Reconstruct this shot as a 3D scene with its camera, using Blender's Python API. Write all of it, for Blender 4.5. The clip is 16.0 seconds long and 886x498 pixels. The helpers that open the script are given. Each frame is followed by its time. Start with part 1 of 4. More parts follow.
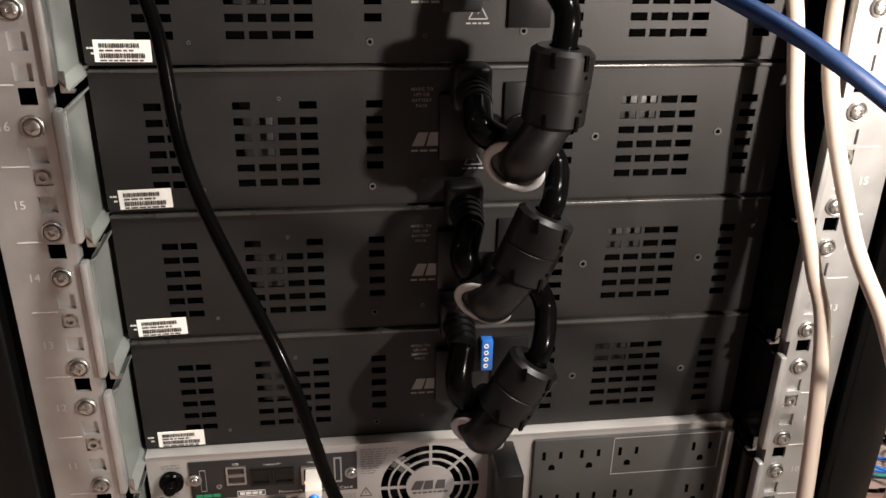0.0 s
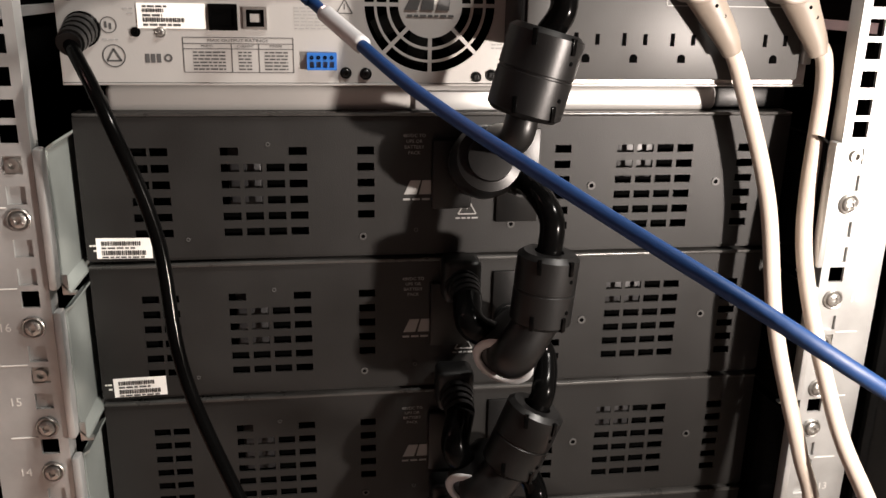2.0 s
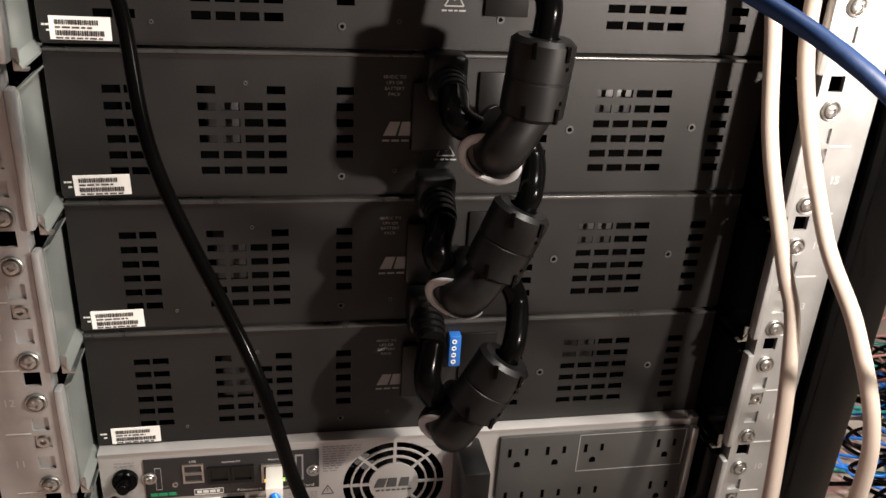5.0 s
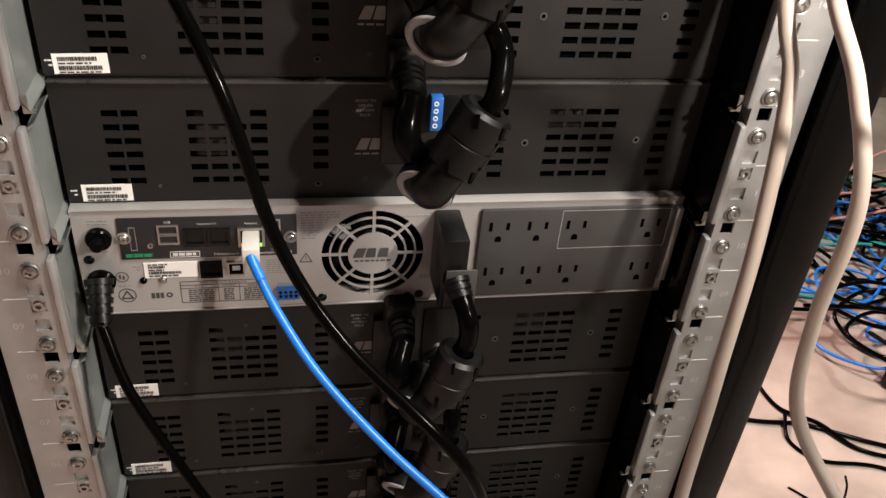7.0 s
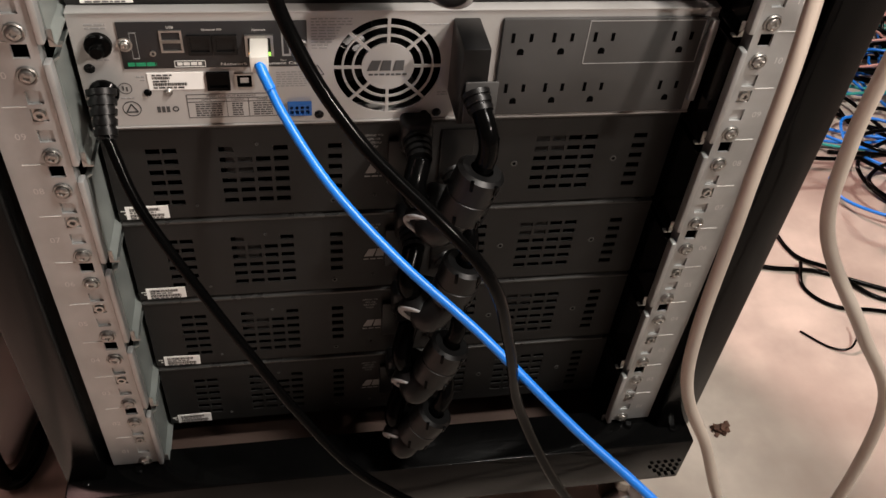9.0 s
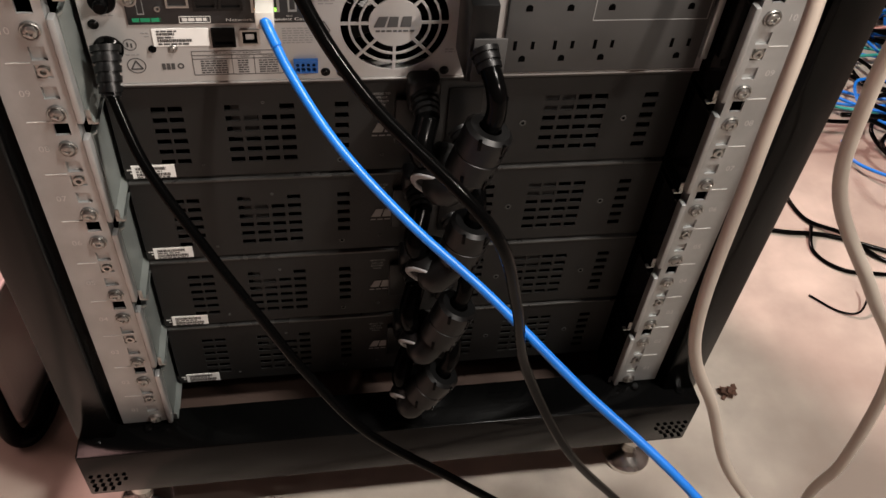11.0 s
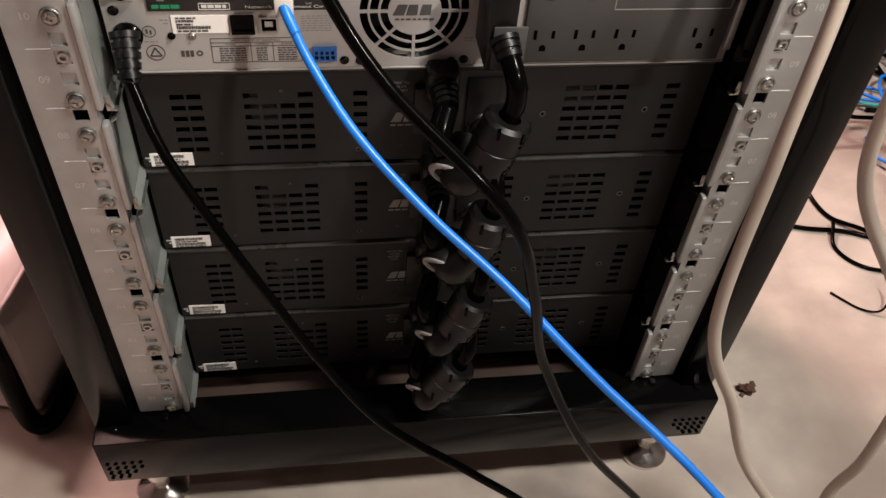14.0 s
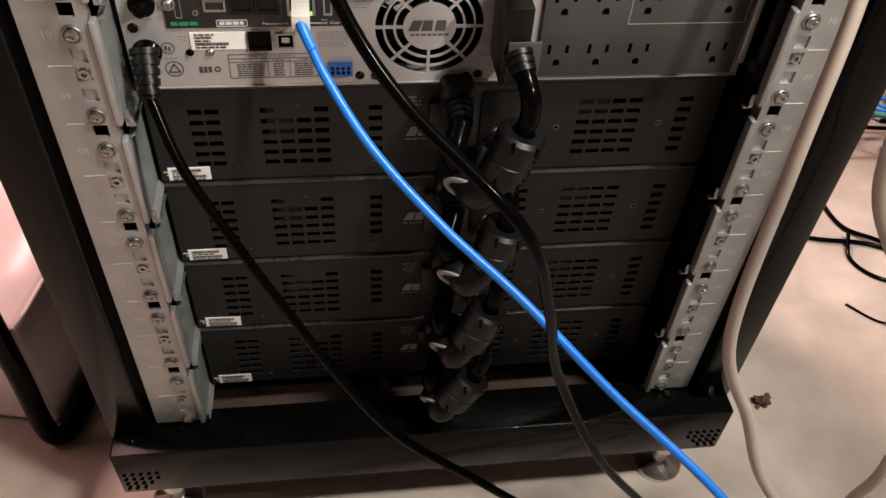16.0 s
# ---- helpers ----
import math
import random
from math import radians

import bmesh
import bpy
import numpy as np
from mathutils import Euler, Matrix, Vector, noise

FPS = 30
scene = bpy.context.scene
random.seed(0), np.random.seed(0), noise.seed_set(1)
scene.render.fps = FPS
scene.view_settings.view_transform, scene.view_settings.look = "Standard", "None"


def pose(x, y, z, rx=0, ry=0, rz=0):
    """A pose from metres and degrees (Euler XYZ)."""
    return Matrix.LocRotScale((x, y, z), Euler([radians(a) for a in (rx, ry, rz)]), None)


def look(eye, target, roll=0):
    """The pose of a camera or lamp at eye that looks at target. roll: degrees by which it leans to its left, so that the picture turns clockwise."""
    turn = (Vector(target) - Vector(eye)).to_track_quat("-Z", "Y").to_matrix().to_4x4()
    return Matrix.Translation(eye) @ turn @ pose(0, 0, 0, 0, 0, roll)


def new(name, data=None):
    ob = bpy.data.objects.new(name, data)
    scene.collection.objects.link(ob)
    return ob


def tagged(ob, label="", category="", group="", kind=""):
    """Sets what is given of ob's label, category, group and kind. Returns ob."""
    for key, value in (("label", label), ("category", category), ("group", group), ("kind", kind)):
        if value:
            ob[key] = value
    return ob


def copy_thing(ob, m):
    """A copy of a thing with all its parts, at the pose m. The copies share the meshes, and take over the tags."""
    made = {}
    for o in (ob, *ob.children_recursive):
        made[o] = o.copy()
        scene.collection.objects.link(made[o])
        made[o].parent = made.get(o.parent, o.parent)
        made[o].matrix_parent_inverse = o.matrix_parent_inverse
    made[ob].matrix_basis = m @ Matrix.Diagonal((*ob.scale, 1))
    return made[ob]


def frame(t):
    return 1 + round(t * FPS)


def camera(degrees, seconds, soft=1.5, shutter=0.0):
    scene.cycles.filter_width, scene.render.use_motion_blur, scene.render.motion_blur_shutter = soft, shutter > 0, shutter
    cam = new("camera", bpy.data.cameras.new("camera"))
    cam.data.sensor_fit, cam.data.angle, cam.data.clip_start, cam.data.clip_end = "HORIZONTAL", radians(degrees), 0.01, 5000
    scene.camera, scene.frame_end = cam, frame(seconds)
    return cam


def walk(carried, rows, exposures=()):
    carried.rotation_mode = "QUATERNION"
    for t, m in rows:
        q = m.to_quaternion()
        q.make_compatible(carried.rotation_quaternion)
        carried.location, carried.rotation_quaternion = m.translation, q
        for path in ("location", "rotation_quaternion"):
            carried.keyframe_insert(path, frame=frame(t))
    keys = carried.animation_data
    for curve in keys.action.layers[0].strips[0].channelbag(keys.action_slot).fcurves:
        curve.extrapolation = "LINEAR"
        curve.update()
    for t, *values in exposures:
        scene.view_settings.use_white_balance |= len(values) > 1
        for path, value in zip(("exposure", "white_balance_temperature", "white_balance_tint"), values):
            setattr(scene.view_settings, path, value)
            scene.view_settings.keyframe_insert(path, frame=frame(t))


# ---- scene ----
cam = camera(55.2, 16.0)
PATH = [
    (0, (-0.075, -0.456, 0.971), (0.168, 1.344, 0.134), 1.1),
    (0.5, (-0.08, -0.454, 0.991), (0.177, 1.388, 0.255), 0.9),
    (1, (-0.074, -0.452, 1.003), (0.183, 1.414, 0.331), 0.9),
    (1.5, (-0.074, -0.45, 1.001), (0.199, 1.422, 0.351), 1.4),
    (2, (-0.076, -0.45, 1.021), (0.2, 1.438, 0.419), 1.1),
    (2.5, (-0.076, -0.449, 1.042), (0.207, 1.455, 0.496), 0.7),
    (3, (-0.08, -0.448, 1.052), (0.212, 1.465, 0.547), 1.1),
    (3.5, (-0.077, -0.446, 1.042), (0.215, 1.466, 0.534), 1.5),
    (4, (-0.077, -0.443, 1.019), (0.219, 1.443, 0.421), 2.1),
    (4.5, (-0.085, -0.441, 0.997), (0.254, 1.395, 0.28), 3.0),
    (5, (-0.085, -0.442, 0.966), (0.272, 1.333, 0.115), 3.5),
    (7.3, (-0.075, -0.458, 0.901), (0.288, 1.122, -0.27), 5.7),
    (7.5, (-0.076, -0.459, 0.898), (0.288, 1.108, -0.29), 5.7),
    (8, (-0.076, -0.459, 0.886), (0.28, 1.059, -0.367), 5.7),
    (8.5, (-0.078, -0.46, 0.867), (0.248, 0.993, -0.467), 5.5),
    (9, (-0.078, -0.459, 0.864), (0.247, 0.943, -0.524), 6.0),
    (11.5, (-0.077, -0.459, 0.858), (0.218, 0.886, -0.593), 5.8),
    (12, (-0.077, -0.459, 0.857), (0.213, 0.883, -0.598), 5.8),
    (12.5, (-0.078, -0.459, 0.856), (0.207, 0.879, -0.602), 5.8),
    (13, (-0.077, -0.458, 0.856), (0.202, 0.881, -0.603), 5.6),
    (13.5, (-0.078, -0.459, 0.855), (0.195, 0.883, -0.603), 5.5),
    (14, (-0.077, -0.459, 0.854), (0.184, 0.885, -0.604), 5.3),
    (14.5, (-0.078, -0.46, 0.854), (0.17, 0.889, -0.601), 5.0),
    (15, (-0.079, -0.46, 0.854), (0.16, 0.894, -0.599), 4.8),
    (15.5, (-0.079, -0.46, 0.854), (0.153, 0.897, -0.595), 4.7),
    (16, (-0.079, -0.46, 0.858), (0.154, 0.905, -0.585), 4.3),
]

EXPOSURES = ((0.0, 0.05), (5.0, 0.05), (8.5, -0.08), (16.0, -0.08))
walk(cam, [(t, look(eye, target, roll)) for t, eye, target, roll in PATH], EXPOSURES)


# lines of the long cables, from plug to end
BLUE_UP = [(-0.0985, 0.007, 1.0265), (-0.066, -0.056, 1.0003), (-0.034, -0.112, 0.976), (0.013, -0.185, 0.950), (0.072, -0.235, 0.917), (0.178, -0.195, 0.845), (0.266, -0.163, 0.761), (0.36, -0.16, 0.66)]
BLUE_LOW = [(-0.0990, 0.0100, 0.5710), (-0.0851, -0.0101, 0.5447), (-0.0575, -0.0437, 0.5121), (-0.0152, -0.0801, 0.4768), (0.0326, -0.1185, 0.4466), (0.0881, -0.1681, 0.4073), (0.1580, -0.2320, 0.3650), (0.2600, -0.3400, 0.2800)]
CORD_UP = [(-0.1990, 0.0040, 0.9880), (-0.1760, -0.0310, 0.9550), (-0.1570, -0.0380, 0.8990), (-0.1450, -0.0560, 0.8280), (-0.1030, -0.0960, 0.7410), (-0.0800, -0.1060, 0.6630), (-0.0476, -0.1277, 0.6118), (0.0120, -0.1658, 0.5580), (0.0370, -0.1579, 0.4853), (0.0615, -0.1402, 0.3885), (0.1141, -0.1395, 0.2686), (0.1850, -0.1290, 0.1520), (0.2700, -0.1300, 0.0300), (0.4000, -0.1500, 0.0060)]
CORD_LOW = [(-0.1985, 0.0050, 0.5240), (-0.1816, -0.0205, 0.4817), (-0.1474, -0.0459, 0.4227), (-0.1203, -0.0610, 0.3751), (-0.0874, -0.0760, 0.3154), (-0.0406, -0.0940, 0.2502), (0.0369, -0.1095, 0.1831), (0.1010, -0.1200, 0.1180), (0.1500, -0.1400, 0.0400), (0.2400, -0.1700, 0.0060)]
WHITE_A = [(0.1525, 0.0175, 0.9935), (0.1648, 0.0195, 0.9715), (0.189, 0.0147, 0.9005), (0.1973, -0.0015, 0.8208), (0.2108, -0.0241, 0.7496), (0.2137, -0.0437, 0.7141), (0.207, -0.072, 0.6258), (0.2024, -0.0865, 0.5203), (0.2012, -0.1056, 0.3702), (0.243, -0.114, 0.274), (0.277, -0.124, 0.194), (0.327, -0.14, 0.122), (0.4, -0.18, 0.03), (0.5, -0.26, 0.006)]
WHITE_B = [(0.2062, 0.0175, 0.9935), (0.2154, 0.0163, 0.9717), (0.2117, 0.005, 0.8717), (0.222, -0.036, 0.779), (0.2291, -0.0775, 0.7334), (0.2427, -0.0985, 0.67), (0.2477, -0.0971, 0.5809), (0.2588, -0.1044, 0.5066), (0.303, -0.13, 0.434), (0.355, -0.138, 0.352), (0.364, -0.149, 0.232), (0.363, -0.146, 0.148), (0.365, -0.18, 0.04), (0.41, -0.28, 0.006)]
TUBE = [(-0.430, 0.090, 0.62), (-0.420, 0.088, 0.45), (-0.414, 0.086, 0.28), (-0.412, 0.084, 0.13), (-0.413, 0.083, 0.045), (-0.408, 0.082, 0.016), (-0.396, 0.086, 0.0112), (-0.386, 0.108, 0.0112), (-0.378, 0.150, 0.0112), (-0.352, 0.21, 0.0112), (-0.34, 0.32, 0.0112)]

# ---- light ----
world = bpy.data.worlds.new("world")
scene.world = world
world.use_nodes = True
world.node_tree.nodes["Background"].inputs[0].default_value = (0.9, 0.72, 0.66, 1)
world.node_tree.nodes["Background"].inputs[1].default_value = 0.006


def spot_lamp(name, eye, target, watts, colour, radius, cone, blend):
    d = bpy.data.lights.new(name, "SPOT")
    d.energy, d.color, d.shadow_soft_size, d.spot_size, d.spot_blend = watts, colour, radius, radians(cone), blend
    ob = new(name, d)
    ob.matrix_world = look(eye, target)
    return ob


def area_lamp(name, eye, target, watts, colour, sx, sy):
    d = bpy.data.lights.new(name, "AREA")
    d.shape, d.size, d.size_y, d.energy, d.color = "RECTANGLE", sx, sy, watts, colour
    ob = new(name, d)
    ob.matrix_world = look(eye, target)
    return ob


# a small work lamp held close to the rack, and three ceiling lights of the room
spot_lamp("work_lamp", (0.335, -0.38, 0.94), (0.02, 0.04, 0.99), 27.0, (1.0, 0.875, 0.79), 0.010, 138, 1.0)
area_lamp("ceiling_lamp_back", (-0.94, 2.7, 2.5), (-0.85, 2.5, 0), 290, (1.0, 0.63, 0.585), 0.45, 0.25)
area_lamp("ceiling_lamp_side", (-1.8, 0.45, 2.5), (-1.7, 0.45, 0), 22, (1.0, 0.58, 0.53), 1.2, 0.3)
area_lamp("ceiling_lamp_front", (0.92, -0.62, 2.5), (0.92, -0.62, 0), 78, (1.0, 0.94, 0.87), 0.35, 0.2)

# ---- materials ----


def material(name, base, rough=0.5, metal=0.0, vary=0.15, scale=60.0, bump=0.15, bump_scale=400.0, coat=0.0, spread=0.0, stain=None, stain_scale=3.0, spec=0.5):
    """Base colour broken up at two scales, with fine relief; spread varies it from object to object."""
    m = bpy.data.materials.new(name)
    m.use_nodes = True
    nt = m.node_tree
    n, l = nt.nodes, nt.links
    b = n["Principled BSDF"]
    tc = n.new("ShaderNodeTexCoord")
    n1, n2 = n.new("ShaderNodeTexNoise"), n.new("ShaderNodeTexNoise")
    n1.inputs["Scale"].default_value, n1.inputs["Detail"].default_value = scale, 6
    n2.inputs["Scale"].default_value, n2.inputs["Detail"].default_value = bump_scale, 3
    l.new(tc.outputs["Object"], n1.inputs["Vector"])
    l.new(tc.outputs["Object"], n2.inputs["Vector"])
    ramp = n.new("ShaderNodeValToRGB")
    e = ramp.color_ramp.elements
    e[0].position, e[1].position = 0.3, 0.72
    e[0].color = (*[c * (1 - vary) for c in base], 1)
    e[1].color = (*[min(1, c * (1 + vary)) for c in base], 1)
    l.new(n1.outputs["Fac"], ramp.inputs["Fac"])
    out = ramp.outputs["Color"]
    if stain:
        n3 = n.new("ShaderNodeTexNoise")
        n3.inputs["Scale"].default_value, n3.inputs["Detail"].default_value = stain_scale, 8
        l.new(tc.outputs["Object"], n3.inputs["Vector"])
        r3 = n.new("ShaderNodeValToRGB")
        r3.color_ramp.elements[0].position, r3.color_ramp.elements[1].position = 0.45, 0.68
        l.new(n3.outputs["Fac"], r3.inputs["Fac"])
        mix = n.new("ShaderNodeMixRGB")
        l.new(r3.outputs["Color"], mix.inputs[0])
        l.new(out, mix.inputs[1])
        mix.inputs[2].default_value = (*stain, 1)
        out = mix.outputs[0]
    if spread:
        info, hsv = n.new("ShaderNodeObjectInfo"), n.new("ShaderNodeHueSaturation")
        mr = n.new("ShaderNodeMapRange")
        mr.inputs["To Min"].default_value, mr.inputs["To Max"].default_value = 1 - spread, 1 + spread
        l.new(info.outputs["Random"], mr.inputs["Value"])
        l.new(mr.outputs[0], hsv.inputs["Value"])
        l.new(out, hsv.inputs["Color"])
        out = hsv.outputs[0]
    l.new(out, b.inputs["Base Color"])
    rr = n.new("ShaderNodeMapRange")
    rr.inputs["To Min"].default_value, rr.inputs["To Max"].default_value = max(0.03, rough - 0.1), min(1, rough + 0.1)
    l.new(n1.outputs["Fac"], rr.inputs["Value"])
    l.new(rr.outputs[0], b.inputs["Roughness"])
    b.inputs["Metallic"].default_value = metal
    b.inputs["Specular IOR Level"].default_value = spec
    if coat:
        b.inputs["Coat Weight"].default_value = coat
        b.inputs["Coat Roughness"].default_value = 0.15
    if bump:
        bp = n.new("ShaderNodeBump")
        bp.inputs["Strength"].default_value, bp.inputs["Distance"].default_value = bump, 0.002
        l.new(n2.outputs["Fac"], bp.inputs["Height"])
        l.new(bp.outputs["Normal"], b.inputs["Normal"])
    return m


def glow(name, colour, strength):
    m = bpy.data.materials.new(name)
    m.use_nodes = True
    b = m.node_tree.nodes["Principled BSDF"]
    b.inputs["Base Color"].default_value = (*colour, 1)
    b.inputs["Emission Color"].default_value = (*colour, 1)
    b.inputs["Emission Strength"].default_value = strength
    return m


M_POWDER = material("black_powder_coat", (0.0095, 0.0092, 0.0088), 0.50, vary=0.16, scale=25, bump=0.10, bump_scale=1500, spread=0.06, spec=0.3)
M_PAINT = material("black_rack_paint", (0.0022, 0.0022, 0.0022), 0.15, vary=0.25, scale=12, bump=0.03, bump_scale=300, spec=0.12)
# shade inside cases, rack and holes, put into a near-black without sheen
M_DARK = material("inside_shade", (0.0015, 0.0015, 0.0015), 0.9, bump=0, spec=0.0)
M_ZINC = material("galvanised_steel", (0.40, 0.405, 0.40), 0.42, metal=0.6, vary=0.14, scale=35, bump=0.04, bump_scale=200)
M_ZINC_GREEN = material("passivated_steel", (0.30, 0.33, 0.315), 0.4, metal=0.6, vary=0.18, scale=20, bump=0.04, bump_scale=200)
M_STEEL = material("screw_steel", (0.42, 0.41, 0.39), 0.36, metal=0.95, vary=0.1, scale=200, bump=0)
M_BRIGHT = material("bright_zinc_plate", (0.72, 0.71, 0.68), 0.2, metal=1.0, vary=0.08, scale=150, bump=0)
M_SILVER = material("silver_sheet", (0.40, 0.392, 0.38), 0.42, metal=0.4, vary=0.08, scale=8, bump=0.03, bump_scale=600)
# pack lips: lamp light on the edge put into a paler black
M_EDGE_LIT = material("lit_black_edge", (0.05, 0.049, 0.047), 0.30, metal=0.3, vary=0.2, scale=60, bump=0.03)
M_OUTLET = material("grey_outlet_plastic", (0.046, 0.0452, 0.044), 0.45, vary=0.2, scale=14, bump=0.06, bump_scale=1500, spec=0.4)
M_CARD = material("black_card_panel", (0.014, 0.014, 0.015), 0.45, vary=0.1, scale=40, bump=0.06)
M_RUBBER = material("black_rubber", (0.0012, 0.0012, 0.0012), 0.16, vary=0.2, scale=30, bump=0.0, bump_scale=300, spec=0.06)
M_RUBBER_MATT = material("matt_black_plastic", (0.0028, 0.0028, 0.0028), 0.38, vary=0.15, scale=40, bump=0.03, bump_scale=700, spec=0.3)
M_GREY = material("light_grey_plastic", (0.34, 0.345, 0.35), 0.42, vary=0.1, scale=50, bump=0.05)
M_WHITE_CORD = material("ivory_cord", (0.46, 0.40, 0.34), 0.42, vary=0.05, scale=25, bump=0.04, bump_scale=300)
M_PLUG = material("ivory_moulded_plug", (0.20, 0.17, 0.14), 0.5, vary=0.06, scale=40, bump=0.04, bump_scale=300)
# darker copy of the blue jacket, with the upper cable's shade in its colour
M_BLUE_SHADED = material("shaded_blue_cable_jacket", (0.0018, 0.024, 0.092), 0.55, vary=0.1, scale=25, bump=0.08, bump_scale=300, spec=0.25)
M_BLUE = material("blue_cable_jacket", (0.010, 0.19, 0.72), 0.36, vary=0.1, scale=25, bump=0.08, bump_scale=300)
M_BLUE_PLASTIC = material("blue_terminal", (0.012, 0.09, 0.32), 0.4, vary=0.1, bump=0)
M_PAPER = material("white_label", (0.80, 0.79, 0.76), 0.45, vary=0.04, scale=60, bump=0.02)
M_PRINT = material("white_print", (0.62, 0.61, 0.58), 0.5, vary=0.05, bump=0)
M_INK = material("dark_print", (0.05, 0.05, 0.05), 0.5, vary=0.05, bump=0)
M_INK_GREY = material("grey_print", (0.24, 0.24, 0.235), 0.5, vary=0.05, bump=0)
M_GREEN = material("green_print", (0.01, 0.22, 0.10), 0.5, vary=0.05, bump=0)
M_CLEAR = material("clear_plug", (0.62, 0.60, 0.55), 0.2, vary=0.05, bump=0, coat=0.5)
M_AMBER = glow("amber_led", (1.0, 0.45, 0.03), 3.0)
M_LED_GREEN = glow("green_led", (0.35, 0.9, 0.1), 1.2)
M_FLOOR = material("concrete", (0.44, 0.385, 0.33), 0.62, vary=0.20, scale=14, bump=0.12, bump_scale=60, stain=(0.27, 0.215, 0.18), stain_scale=2.8)
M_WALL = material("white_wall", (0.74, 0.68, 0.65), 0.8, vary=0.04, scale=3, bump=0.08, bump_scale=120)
# unseen walls and ceiling, darkened so that they bounce less light on the rack
M_WALL_UNSEEN = material("unseen_dark_wall", (0.10, 0.085, 0.08), 0.85, vary=0.1, scale=3, bump=0.08, bump_scale=120)
M_CEIL = material("unseen_grey_ceiling", (0.16, 0.15, 0.145), 0.85, vary=0.03, scale=4, bump=0.05)
M_BROWN = material("cardboard", (0.34, 0.20, 0.13), 0.8, vary=0.1, scale=30, bump=0.1)
M_BROWN_DARK = material("dark_brown_panel", (0.055, 0.035, 0.028), 0.45, vary=0.2, scale=14, bump=0.05)
M_FILM = material("plastic_wrap", (0.70, 0.62, 0.60), 0.16, vary=0.06, scale=9, bump=0.5, bump_scale=14, coat=0.6)
M_YELLOW = material("yellow_plastic", (0.65, 0.45, 0.04), 0.5)
M_TEAL = material("teal_cable", (0.03, 0.34, 0.30), 0.45)
M_PINK = material("pink_cable", (0.62, 0.32, 0.28), 0.5)
M_LEAF = material("dry_debris", (0.075, 0.032, 0.018), 0.8, vary=0.3, scale=200)
M_RED = material("red_mark", (0.35, 0.12, 0.09), 0.5)

# ---- mesh helpers ----


def part(name, bm, mat, parent=None, label="", smooth=False):
    me = bpy.data.meshes.new(name)
    bmesh.ops.recalc_face_normals(bm, faces=bm.faces)
    bm.to_mesh(me)
    bm.free()
    for p in me.polygons:
        p.use_smooth = True
    if not smooth:
        me.set_sharp_from_angle(angle=radians(34))
    me.materials.append(mat)
    ob = new(name, me)
    if parent:
        ob.parent = parent
        ob.matrix_parent_inverse = parent.matrix_world.inverted()
    if label:
        tagged(ob, label)
    return ob


def thing(name, label, category, at=(0, 0, 0), group="", kind=""):
    ob = new(name)
    ob.empty_display_size = 0.05
    ob.location = at
    bpy.context.view_layer.update()
    return tagged(ob, label, category, group, kind)


def box(bm, x0, x1, y0, y1, z0, z1, bevel=0.0, seg=2, m=None):
    vs = [bm.verts.new((x, y, z)) for x in (x0, x1) for y in (y0, y1) for z in (z0, z1)]
    fs = [bm.faces.new([vs[i] for i in q]) for q in ((0, 1, 3, 2), (4, 6, 7, 5), (0, 4, 5, 1), (2, 3, 7, 6), (0, 2, 6, 4), (1, 5, 7, 3))]
    out = vs
    if bevel:
        r = bmesh.ops.bevel(bm, geom=list({e for f in fs for e in f.edges}), offset=bevel, segments=seg, affect="EDGES", profile=0.5)
        out = list({v for f in r["faces"] for v in f.verts} | {v for v in vs if v.is_valid})
    if m is not None:
        bmesh.ops.transform(bm, matrix=m, verts=out)
    return bm


def boxed(*a, **k):
    return box(bmesh.new(), *a, **k)


def prism(bm, pts, y0, y1):
    """A flat shape given in x and z, pushed from y0 to y1."""
    a = [bm.verts.new((x, y0, z)) for x, z in pts]
    b = [bm.verts.new((x, y1, z)) for x, z in pts]
    bm.faces.new(a)
    bm.faces.new(b[::-1])
    for i in range(len(pts)):
        j = (i + 1) % len(pts)
        bm.faces.new((a[i], a[j], b[j], b[i]))
    return bm


def lathe(bm, profile, m, n=20):
    """Turns (radius, height) pairs round the local z axis."""
    rings = []
    for r, h in profile:
        if r < 1e-6:
            rings.append([bm.verts.new(m @ Vector((0, 0, h)))])
        else:
            rings.append([bm.verts.new(m @ Vector((r * math.cos(2 * math.pi * i / n), r * math.sin(2 * math.pi * i / n), h))) for i in range(n)])
    for a, b in zip(rings, rings[1:]):
        for i in range(n):
            j = (i + 1) % n
            if len(a) == 1 and len(b) > 1:
                bm.faces.new((a[0], b[i], b[j]))
            elif len(b) == 1 and len(a) > 1:
                bm.faces.new((a[i], a[j], b[0]))
            elif len(a) > 1:
                bm.faces.new((a[i], a[j], b[j], b[i]))
    return bm


FRONT = pose(0, 0, 0, 90, 0, 0)  # local z to the front of the rack's back (minus y)


def facing(x, y, z):
    return Matrix.Translation((x, y, z)) @ FRONT


def aim(a, b):
    a, b = Vector(a), Vector(b)
    return Matrix.Translation(a) @ (b - a).to_track_quat("Z", "Y").to_matrix().to_4x4()


def spline(pts, per=10):
    p = [Vector(q) for q in pts]
    p = [2 * p[0] - p[1], *p, 2 * p[-1] - p[-2]]
    out = []
    for i in range(1, len(p) - 2):
        a, b, c, d = p[i - 1:i + 3]
        for k in range(per):
            s = k / per
            out.append(0.5 * (2 * b + (c - a) * s + (2 * a - 5 * b + 4 * c - d) * s * s + (3 * b - a - 3 * c + d) * s ** 3))
    out.append(p[-2])
    return out


